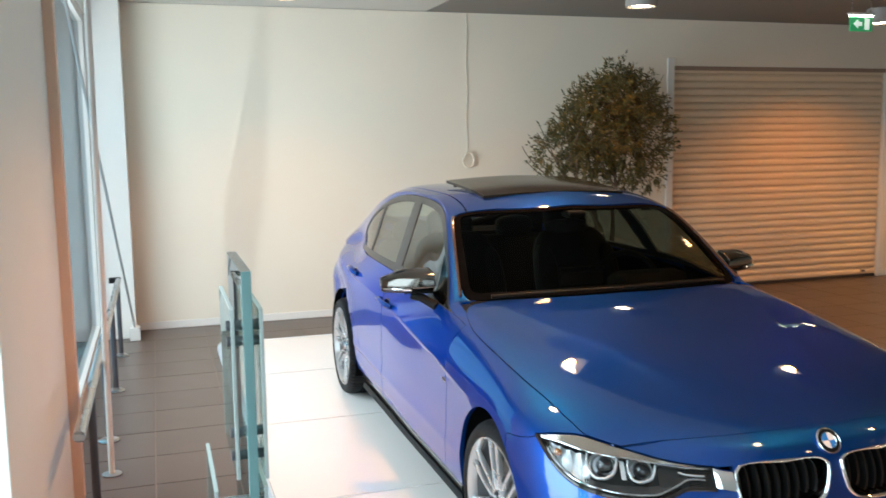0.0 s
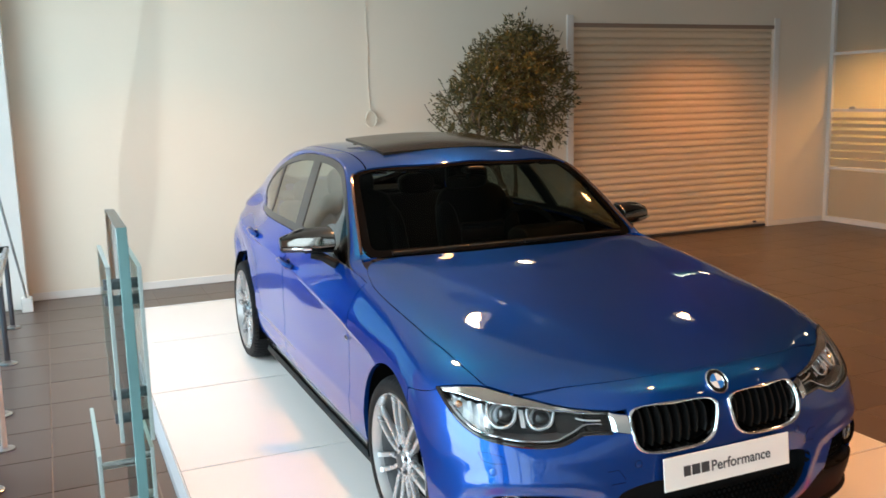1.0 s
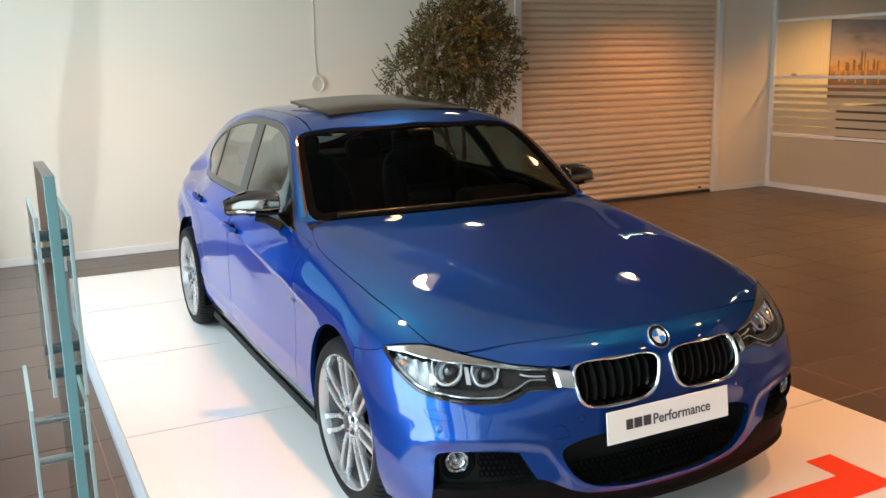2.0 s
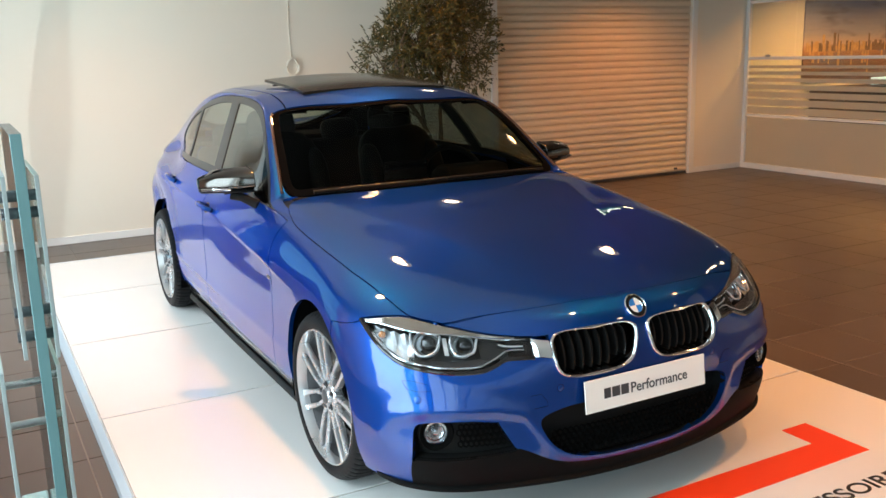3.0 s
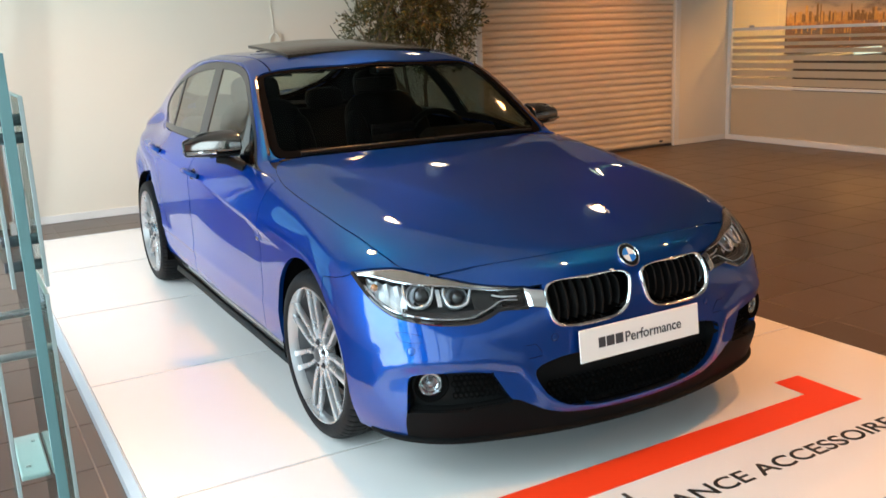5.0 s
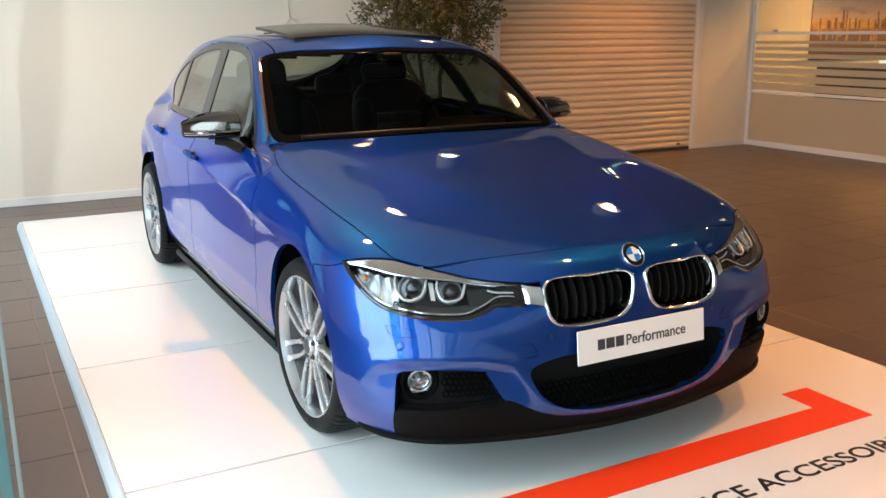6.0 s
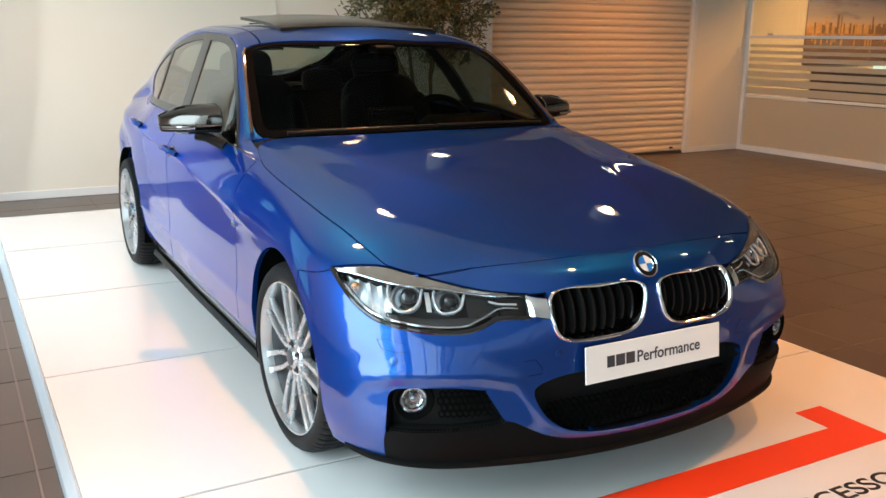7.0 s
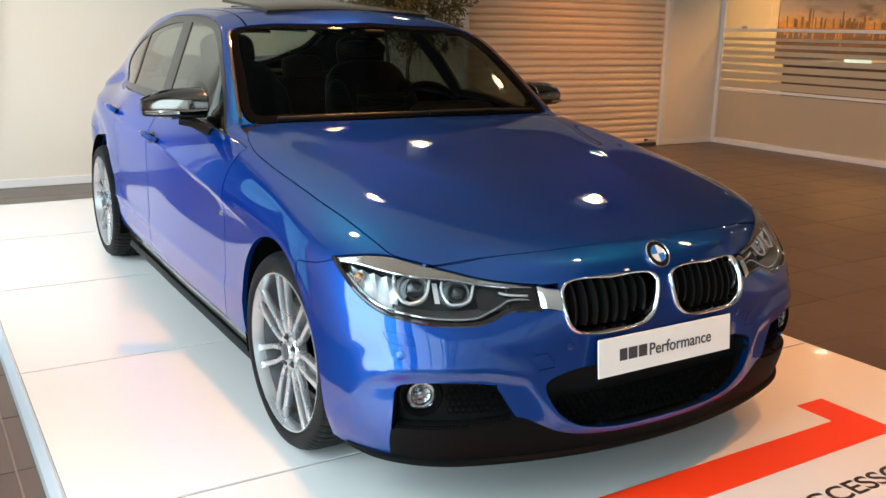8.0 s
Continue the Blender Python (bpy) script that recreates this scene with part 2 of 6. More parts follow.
def thing(name, label, category, m=None, group="", kind=""):
    ob = new(name)
    ob.empty_display_size = .1
    if m is not None:
        ob.matrix_basis = m
    return tagged(ob, label, category, group, kind)


def box(x0, x1, y0, y1, z0, z1, bevel=0.0, bm=None, segments=2):
    bm = bm or bmesh.new()
    c = [bm.verts.new((x, y, z)) for x in (x0, x1) for y in (y0, y1) for z in (z0, z1)]
    made = [bm.faces.new([c[i] for i in q]) for q in ((0, 1, 3, 2), (4, 6, 7, 5), (0, 4, 5, 1), (2, 3, 7, 6), (0, 2, 6, 4), (1, 5, 7, 3))]
    if bevel:
        edges = list({e for f in made for e in f.edges})
        bmesh.ops.bevel(bm, geom=edges, offset=bevel, segments=segments, affect="EDGES", profile=.5)
    return bm


def prism(outline, axis, lo, hi, bevel=0.0, bm=None):
    """A flat outline (pairs) drawn out along axis 0, 1 or 2 from lo to hi."""
    bm = bm or bmesh.new()

    def at(p, d):
        q = list(p)
        q.insert(axis, d)
        return q
    a = [bm.verts.new(at(p, lo)) for p in outline]
    b = [bm.verts.new(at(p, hi)) for p in outline]
    faces = [bm.faces.new(a), bm.faces.new(b[::-1])]
    n = len(a)
    faces += [bm.faces.new((a[i], b[i], b[(i + 1) % n], a[(i + 1) % n])) for i in range(n)]
    if bevel:
        bmesh.ops.bevel(bm, geom=list({e for f in faces[:2] for e in f.edges}), offset=bevel, segments=2, affect="EDGES", profile=.5)
    return bm


def lathe(profile, steps=32, m=None, bm=None, closed=False):
    """A profile of (radius, height) turned round z."""
    bm = bm or bmesh.new()
    rings = []
    for r, z in profile:
        if r < 1e-6:
            rings.append([bm.verts.new((0, 0, z))])
        else:
            rings.append([bm.verts.new((r * math.cos(2 * math.pi * i / steps), r * math.sin(2 * math.pi * i / steps), z)) for i in range(steps)])
    pairs = list(zip(rings, rings[1:])) + ([(rings[-1], rings[0])] if closed else [])
    fresh = [v for ring in rings for v in ring]
    for a, b in pairs:
        for i in range(steps):
            q = [a[i % len(a)], a[(i + 1) % len(a)], b[(i + 1) % len(b)], b[i % len(b)]]
            q = list(dict.fromkeys(q))
            if len(q) > 2:
                bm.faces.new(q)
    if m is not None:
        bmesh.ops.transform(bm, matrix=m, verts=fresh)
    return bm


def tube(points, radius, steps=10, bm=None, caps=True, taper=None):
    """A round bar along a line of points."""
    bm = bm or bmesh.new()
    pts = [Vector(p) for p in points]
    rings, up = [], Vector((0.013, 0.021, 1))
    for i, p in enumerate(pts):
        d = (pts[min(i + 1, len(pts) - 1)] - pts[max(i - 1, 0)]).normalized()
        side = d.cross(up)
        if side.length < .05:
            side = d.cross(Vector((1, .02, 0)))
        side.normalize()
        over = side.cross(d)
        r = radius if taper is None else radius + (taper - radius) * i / (len(pts) - 1)
        rings.append([bm.verts.new(p + r * (math.cos(2 * math.pi * k / steps) * side + math.sin(2 * math.pi * k / steps) * over)) for k in range(steps)])
    for a, b in zip(rings, rings[1:]):
        for k in range(steps):
            bm.faces.new((a[k], a[(k + 1) % steps], b[(k + 1) % steps], b[k]))
    if caps:
        bm.faces.new(rings[0][::-1])
        bm.faces.new(rings[-1])
    return bm


def frame_boxes(y0, y1, z0, z1, w, x0, x1):
    """A rectangular frame in the plane across x, four butted bars."""
    bm = box(x0, x1, y0, y1, z0, z0 + w, .003)
    box(x0, x1, y0, y1, z1 - w, z1, .003, bm)
    box(x0, x1, y0, y0 + w, z0 + w, z1 - w, .003, bm)
    return box(x0, x1, y1 - w, y1, z0 + w, z1 - w, .003, bm)


def words(text, mat, name, parent, m, width, height, depth=.002, space=1.0):
    """Flat letters of the given line width and capital height, standing depth proud of their plane."""
    cu = bpy.data.curves.new(name, "FONT")
    cu.body, cu.extrude, cu.align_x, cu.space_character, cu.offset = text, depth / 2, "LEFT", space, .012
    ob = bpy.data.objects.new(name, cu)
    scene.collection.objects.link(ob)
    bpy.context.view_layer.update()
    mesh = bpy.data.meshes.new_from_object(ob.evaluated_get(bpy.context.evaluated_depsgraph_get()))
    bpy.data.objects.remove(ob)
    co = np.array([v.co[:] for v in mesh.vertices])
    lo, hi = co.min(axis=0), co.max(axis=0)
    caps = .729 if any(c in text for c in "gjpqy") or text[0].isupper() else hi[1] - lo[1]
    mesh.transform(Matrix.Diagonal((width / (hi[0] - lo[0]), height / caps, 1, 1)) @ Matrix.Translation((-lo[0], 0, 0)))
    mesh.materials.clear()
    mesh.materials.append(mat)
    o = new(name, mesh)
    o.parent = parent
    o.matrix_basis = m
    return o


# ---------------------------------------------------------------- the room
def structure(name, bm, mat, label, category, smooth=False):
    return tagged(part(name, bm, mat, None, smooth=smooth), label, category, kind="structure")


SHUT_X0, SHUT_X1, SHUT_TOP = 3.50, 6.41, 2.45
back = box(LEFT - .3, SHUT_X0, BACK, BACK + .25, FLOOR, CEILING)
box(SHUT_X0, SHUT_X1, BACK, BACK + .25, SHUT_TOP, CEILING, bm=back)
box(SHUT_X1, 13.2, BACK, BACK + .25, FLOOR, CEILING, bm=back)
structure("wall_north", back, WALL, "cream painted back wall of smooth large panels", "wall")
south_wall = box(LEFT - .3, -2.2, FRONT - .25, FRONT, FLOOR, CEILING)
box(4.0, 13.2, FRONT - .25, FRONT, FLOOR, CEILING, bm=south_wall)
box(-2.2, 4.0, FRONT - .25, FRONT, 2.7, CEILING, bm=south_wall)
box(-2.2, 4.0, FRONT - .25, FRONT, FLOOR, .2, bm=south_wall)
structure("wall_south", south_wall, WALL, "plain cream painted wall with a wide window", "wall")
south_window = thing("window_4", "wide window in a white metal frame", "window", kind="structure")
for k in range(6):
    wx = -2.2 + 6.14 * k / 5
    part("mullion", box(wx, wx + .06, FRONT - .16, FRONT - .08, .2, 2.7, .004), TRIM_WHITE, south_window)
part("pane", box(-2.14, 3.94, FRONT - .13, FRONT - .122, .2, 2.7), PANE, south_window).visible_shadow = False
structure("wall_east", box(13.0, 13.2, FRONT, BACK, FLOOR, CEILING), WALL, "warm cream wall of the room behind the partition", "wall")
structure("ceiling", box(CEILING_TONE_EDGE, 13.2, FRONT - .25, BACK + .25, CEILING, CEILING + .2), CEIL, "plain plaster ceiling, toned darker away from the windows", "ceiling")
structure("ceiling_by_windows", box(LEFT - .3, CEILING_TONE_EDGE - .002, FRONT - .25, BACK + .25, CEILING + .004, CEILING + .2), CEIL_LIT, "bright white plaster ceiling along the windows", "ceiling")
floor = structure("floor", box(LEFT - .3, 13.2, FRONT - .25, BACK + .25, FLOOR - .2, FLOOR - .003), GROUT, "floor of dark brown-grey square stone tiles with pale joints", "floor")
structure("ground", box(-60, LEFT - .35, -60, 60, FLOOR - .3, FLOOR - .12), material("pale_paving", (.36, .36, .35), .8, spots=.15, spot_scale=.4, grain=.1, bump=.2), "pale paving outside the glazed front", "ground")

# base trim along the back wall, broken by the shutter
for x0, x1 in ((-2.2, SHUT_X0 - .09), (SHUT_X1 + .09, RIGHT - .05)):
    structure("baseboard", box(x0, x1, BACK - .012, BACK, FLOOR, FLOOR + .07, .003), TRIM_WHITE, "low white painted base trim", "baseboard")
# a faint vertical joint and shutter reveal
shut_frame = box(SHUT_X0 - .085, SHUT_X0, BACK - .02, BACK, FLOOR, SHUT_TOP + .085, .004)
box(SHUT_X1, SHUT_X1 + .085, BACK - .02, BACK, FLOOR, SHUT_TOP + .085, .004, shut_frame)
structure("trim", shut_frame, TRIM_WHITE, "white metal guides beside the shutter", "trim")
# a brown strip paints the shadow under the lintel
head_bm = box(SHUT_X0, SHUT_X1, BACK - .012, BACK + .02, SHUT_TOP - .045, SHUT_TOP, .003)
structure("trim", head_bm, material("brown_lintel_shadow_strip", (.28, .2, .15), .5, grain=.05), "brown strip standing in for the lintel's shadow over the shutter", "trim")


def roller_shutter():
    t = thing("roller_shutter", "closed cream roller shutter of horizontal metal slats", "shutter", pose(0, 0, 0))
    n = 31
    pitch = (SHUT_TOP - .03 - FLOOR) / n
    prof = [(BACK + .055, 0), (BACK + .030, .002), (BACK + .0215, .007), (BACK + .0175, .016), (BACK + .0160, .034), (BACK + .0175, .052), (BACK + .0215, .060), (BACK + .034, .0635), (BACK + .034, .066), (BACK + .023, .068), (BACK + .023, pitch - .004), (BACK + .034, pitch - .001), (BACK + .055, pitch - .0005), (BACK + .06, .04)]
    slat = part("slat", prism(prof, 0, SHUT_X0 + .012, SHUT_X1 - .012), SHUTTER, t, smooth=True, sharp=50)
    slat.location.z = FLOOR + .03
    for i in range(1, n):
        twin(slat, m=pose(random.uniform(-.002, .002), random.uniform(-.0015, .0015), FLOOR + .03 + i * pitch), parent=t)
    part("bottom_rail", box(SHUT_X0 + .012, SHUT_X1 - .012, BACK + .01, BACK + .06, FLOOR + .004, FLOOR + .03, .004), DARK_STEEL, t, "dark rubber-edged bottom rail")
    part("lock", box(SHUT_X1 - .22, SHUT_X1 - .17, BACK + .004, BACK + .02, FLOOR + .06, FLOOR + .085, .003), DARK_STEEL, t, "small dark lock plate")
    part("backing", box(SHUT_X0, SHUT_X1, BACK + .07, BACK + .12, FLOOR, SHUT_TOP), DARK_STEEL, t)


roller_shutter()


def wall_cable():
    t = thing("wall_cable", "thin pale cable down the wall, ending in a coil", "cable")
    pts = [(1.075 + .006 * math.sin(k * 1.3), BACK - .008, 2.94 - k * .125) for k in range(12)]
    part("cord", tube(pts, .0032, 8), CORD, t, smooth=True)
    coil = [(1.085 + (.06 + .006 * math.sin(a * 2.7)) * math.sin(a), BACK - .02 - .004 * (a / 6.28), 1.47 + .08 * math.cos(a)) for a in [i * .26 for i in range(74)]]
    part("coil", tube(coil, .005, 7), CORD, t, "loosely wound cable loop", smooth=True)


wall_cable()


def downlight(x, y):
    t = thing("ceiling_downlight", "round pale surface-mounted ceiling lamp, lit warm", "lamp", pose(x, y, CEILING), group="ceiling downlights")
    part("can", lathe([(0, 0), (.125, 0), (.135, -.01), (.135, -.15), (.128, -.155), (.118, -.15), (.112, -.11), (0, -.11)], 32), LAMP_BODY, t, smooth=True)
    face = part("lamp_face", lathe([(.080, -.135), (.066, -.145), (0, -.148)], 28), LAMP_FACE, t, "glowing frosted lamp face", smooth=True)
    face.visible_shadow = False
    return t


first = downlight(*LAMPS[0])
for lx, ly in LAMPS[1:]:
    copy_thing(first, pose(lx, ly, CEILING))


def exit_sign():
    t = thing("exit_sign", "green illuminated exit sign hung below the ceiling", "sign", pose(4.38, 4.78, 2.72) @ Matrix.Scale(.85, 4))
    part("panel", box(-.15, .15, -.012, .012, -.10, .06, .006), EXIT_GREEN, t, "green translucent panel")
    part("tube_housing", box(-.17, .17, -.03, .03, .075, .10, .008), TRIM_WHITE, t)
    part("tube", box(-.15, .15, -.022, .022, .058, .077, .006), EXIT_TUBE, t, "lit white tube")
    part("arrow", prism([(-.11, -.02), (-.05, .03), (-.05, 0), (.0, 0), (.0, -.04), (-.05, -.04), (-.05, -.07)], 1, -.016, -.012), EXIT_WHITE, t, "white arrow")
    part("doorway_mark", box(.04, .10, -.016, -.0125, -.08, .04), EXIT_WHITE, t, "white doorway mark")
    for x in (-.13, .13):
        part("hanger", tube([(x, 0, .10), (x, 0, .27)], .004, 6), STEEL, t)


exit_sign()


# glazed front on the daylight side: columns, panes, brace rod, rail
def glazed_front():
    spans = [(-6.2, -1.55), (-1.55, 2.48), (2.48, 6.2)]
    structure("wall_west_head", box(LEFT - .25, LEFT + .05, FRONT, BACK, 2.78, CEILING), TRIM_WHITE, "white painted head beam over the glazing", "beam")
    structure("wall_west_sill", box(LEFT - .25, LEFT + .05, FRONT, BACK, FLOOR, FLOOR + .09), TRIM_WHITE, "white painted sill under the glazing", "sill")
    structure("column", box(LEFT - .25, -2.225, 6.22, BACK, FLOOR, CEILING, .006), TRIM_WHITE, "cream corner column beside the glazing", "column")
    structure("column", box(LEFT - .25, -2.455, .67, 2.40, FLOOR, CEILING, .006), COLUMN, "broad white painted column beside the window", "column")
    structure("column", box(LEFT - .25, -2.37, -1.75, -1.35, FLOOR, CEILING, .006), TRIM_WHITE, "broad white painted column beside the window", "column")
    structure("trim", box(-2.51, -2.408, 2.402, 2.48, FLOOR, CEILING, .005), COPPER_EDGE, "tan seal strip along the column's edge", "trim")
    for i, (a, b) in enumerate(spans):
        w = thing("window_%d" % (i + 1), "tall clear window in a white metal frame", "window", kind="structure")
        z0, z1 = FLOOR + .09, 2.78
        part("window_frame", frame_boxes(a, b, z0, z1, .06, LEFT - .04, LEFT + .03), TRIM_WHITE, w)
        pane = part("pane", box(LEFT - .012, LEFT - .004, a + .06, b - .06, z0 + .06, z1 - .06), TINTED_PANE if i == 2 else PANE, w)
        pane.visible_shadow = False
        for k in range(1, (3, 1, 1)[i]):
            y = a + (b - a) * k / 3
            part("mullion", box(LEFT - .035, LEFT + .025, y - .025, y + .025, z0 + .06, z1 - .06, .004), TRIM_WHITE, w)
    structure("backdrop", box(-9.2, -9.0, -30, 30, FLOOR, 9.0), glow("hazy_daylight_outside", (.55, .80, .92), 1.1), "hazy pale blue daylight outside the windows", "backdrop")


glazed_front()


def brace_rod():
    t = thing("brace_rod", "slim grey diagonal brace rod across the window front", "brace", kind="")
    part("rod", tube([(-2.44, 3.0, 2.72), (-2.235, 6.13, .05)], .010, 10), TRIM_GREY, t, smooth=True)
    part("foot", box(-2.28, -2.19, 6.08, 6.20, FLOOR, FLOOR + .12, .008), TRIM_WHITE, t, "white foot bracket")
    part("head_bracket", box(-2.49, -2.40, 2.94, 3.06, 2.66, 2.78, .006), DARK_STEEL, t)


brace_rod()
slim = thing("window_post", "slim white upright post in front of the window", "post")
part("upright", tube([(-2.295, 2.72, FLOOR + .012), (-2.272, 2.72, CEILING)], .016, 12), TRIM_WHITE, slim, smooth=True)
part("foot", lathe([(0, 0), (.05, 0), (.05, .008), (.03, .012), (0, .012)], 20, pose(-2.295, 2.72, FLOOR)), STEEL, slim, smooth=True)


def guard_rail():
    t = thing("guard_rail", "dark steel guard rail on posts with round feet", "railing")
    x, first = -2.335, 5.52
    part("top_rail", tube([(x, 1.5, .545), (x, 5.70, .545)], .024, 16), STEEL, t, "round steel top rail", smooth=True)
    part("end_clamp", box(x - .075, x + .020, 5.70, 5.76, .525, .57, .006), BLACK_SATIN, t, "black wall-side end clamp")
    post = part("post", tube([(x, first, FLOOR + .01), (x, first, .53)], .019, 14), DARK_STEEL, t, smooth=True)
    foot = part("foot", lathe([(0, 0), (.062, 0), (.062, .008), (.05, .014), (.024, .018), (.024, .03), (0, .03)], 24, pose(x, first, FLOOR)), STEEL, t, "round steel foot flange", smooth=True)
    for y in (4.42, 3.30, 2.18):
        twin(post, m=pose(0, y - first, 0), parent=t)
        twin(foot, m=pose(0, y - first, 0), parent=t)


guard_rail()


# glazed partition of the neighbouring room
def partition():
    y0 = -1.0
    p = thing("partition", "white framed glass partition with frosted stripes below", "partition", kind="structure")
    part("post", box(RIGHT - .03, RIGHT + .03, BACK - .055, BACK, FLOOR, CEILING, .004), TRIM_WHITE, p)
    part("post", box(RIGHT - .018, RIGHT + .03, 2.55, 2.60, FLOOR + .07, CEILING, .004), TRIM_WHITE, p)
    part("post", box(RIGHT - .018, RIGHT + .03, y0, y0 + .05, FLOOR + .07, CEILING, .004), TRIM_WHITE, p)
    for z, w in ((.645, .034), (1.385, .036), (2.10, .036)):
        part("rail", box(RIGHT - .015, RIGHT + .026, y0 + .05, BACK - .055, z - w / 2, z + w / 2, .004), TRIM_WHITE, p)
    part("base_rail", box(RIGHT - .03, RIGHT + .03, y0 + .05, BACK - .055, FLOOR, FLOOR + .07, .005), TRIM_WHITE, p)
    part("frosted_panel", box(RIGHT + .004, RIGHT + .012, y0 + .05, BACK - .055, FLOOR + .07, .62), FROST, p, "frosted lower panel")
    for z0, z1 in ((.67, 1.36), (1.41, 2.075), (2.125, CEILING)):
        pane = part("pane", box(RIGHT + .006, RIGHT + .012, y0 + .05, BACK - .055, z0, z1), PANE, p)
        pane.visible_shadow = False
    z = .672
    for k in range(7):
        h = .088 - .009 * k
        part("stripe", box(RIGHT + .001, RIGHT + .005, y0 + .05, BACK - .056, z, z + h), FROST, p, "frosted film stripe")
        z += h + .022 + .004 * k
    part("latch", box(RIGHT - .045, RIGHT - .015, 6.12, 6.2, 1.40, 1.43, .004), STEEL, p, "small steel latch")
    structure("wall_south_of_partition", box(RIGHT, RIGHT + .12, FRONT, y0, FLOOR, CEILING), WALL, "plain cream wall beside the partition", "wall")


partition()


def skyline_picture():
    """A flat printed panorama: dusk sky in bands, clouds and a row of towers over water."""
    t = thing("skyline_picture", "large print of a city skyline at dusk over water", "picture")
    x0, x1, z0, z1 = 8.46, 12.4, 1.02, 2.13
    t.location = (0, BACK - .002, 0)
    sky_mat = bpy.data.materials.new("printed_dusk_sky")
    sky_mat.use_nodes = True
    n = sky_mat.node_tree
    co, sep, ramp, noi, mix = (n.nodes.new(k) for k in ("ShaderNodeTexCoord", "ShaderNodeSeparateXYZ", "ShaderNodeValToRGB", "ShaderNodeTexNoise", "ShaderNodeMix"))
    mp = n.nodes.new("ShaderNodeMapping")
    mp.inputs["Scale"].default_value = (1, .7, 4)
    n.links.new(co.outputs["Generated"], sep.inputs[0])
    n.links.new(sep.outputs["Z"], ramp.inputs[0])
    e = ramp.color_ramp.elements
    e[0].position, e[0].color = 0, (.10, .06, .05, 1)
    e[1].position, e[1].color = 1, (.16, .19, .33, 1)
    for pos, c in ((.30, (.20, .11, .07)), (.40, (.50, .24, .09)), (.47, (.60, .42, .30)), (.60, (.36, .33, .38))):
        e.new(pos).color = (*c, 1)
    n.links.new(co.outputs["Object"], mp.inputs["Vector"])
    n.links.new(mp.outputs["Vector"], noi.inputs["Vector"])
    noi.inputs["Scale"].default_value, noi.inputs["Detail"].default_value = 1.6, 6
    cut = n.nodes.new("ShaderNodeMapRange")
    cut.inputs["From Min"].default_value, cut.inputs["From Max"].default_value = .52, .66
    n.links.new(noi.outputs["Fac"], cut.inputs["Value"])
    mix.data_type = "RGBA"
    n.links.new(cut.outputs[0], mix.inputs["Factor"])
    n.links.new(ramp.outputs["Color"], mix.inputs["A"])
    mix.inputs["B"].default_value = (.13, .12, .16, 1)
    n.links.new(mix.outputs["Result"], n.nodes["Principled BSDF"].inputs["Base Color"])
    n.nodes["Principled BSDF"].inputs["Roughness"].default_value = .35
    part("print", box(x0, x1, -.02, 0, z0, z1, .002), sky_mat, t)
    rnd = random.Random(5)
    dark = material("printed_dark_towers", (.17, .10, .05), .4, spots=.4, spot_scale=9, grain=.3, grain_scale=30)
    lit = material("printed_lit_towers", (.58, .34, .12), .4, spots=.4, spot_scale=9, grain=.4, grain_scale=30)
    x = x0 + .05
    while x < x1 - .1:
        w, h = rnd.uniform(.018, .055), rnd.uniform(.05, .15) * (1.7 if rnd.random() < .2 else 1)
        part("tower", box(x, x + w, -.0235, -.0205, z0 + .42, z0 + .42 + h), dark if rnd.random() < .55 else lit, t)
        if rnd.random() < .35:
            part("reflection", box(x, x + w, -.0232, -.0206, z0 + .42 - h * 1.4, z0 + .415), lit, t)
        x += w + rnd.uniform(-.006, .010)


def sideboard():
    t = thing("sideboard", "long dark brown sideboard against the wall", "sideboard")
    body = part("carcass", box(8.62, 12.2, 5.98, BACK - .03, FLOOR + .04, .93, .006), material("dark_brown_veneer", (.035, .018, .010), .35, spots=.2, spot_scale=4, grain=.2, grain_scale=40, stretch=(.3, 1, 6)), t)
    part("top", box(8.60, 12.22, 5.96, BACK - .03, .932, .955, .004), BLACK_SATIN, t, "black top")
    for k in range(5):
        part("door", box(8.64 + k * .71, 9.33 + k * .71, 5.966, 5.979, FLOOR + .08, .91, .003), BLACK_GLOSS, t, "black gloss door front")
    part("plinth", box(8.66, 12.16, 6.02, BACK - .03, FLOOR, FLOOR + .04), BLACK_MATT, t)
    d = thing("display_panel", "pale blue lit display panel on the sideboard", "screen")
    part("panel_face", box(9.35, 9.95, 6.10, 6.12, .97, 1.07, .004), glow("pale_screen", (.55, .75, .72), .9), d)
    part("panel_foot", box(9.6, 9.7, 6.06, 6.16, .955, .97, .003), DARK_STEEL, d)


sideboard()
skyline_picture()
lamp = bpy.data.lights.new("side_room_lamp", "SPOT")
lamp.energy, lamp.color, lamp.spot_size, lamp.spot_blend, lamp.shadow_soft_size = LAMP_POWER * 2.2, (1.0, 0.47, 0.12), radians(140), .8, .1
for lx, ly in ((8.5, 5.3), (10.6, 5.2), (9.4, 2.4)):
    new("side_room_lamp", lamp).matrix_world = look((lx, ly, CEILING - .175), (lx, ly, 0))
    copy_thing(first, pose(lx, ly, CEILING))


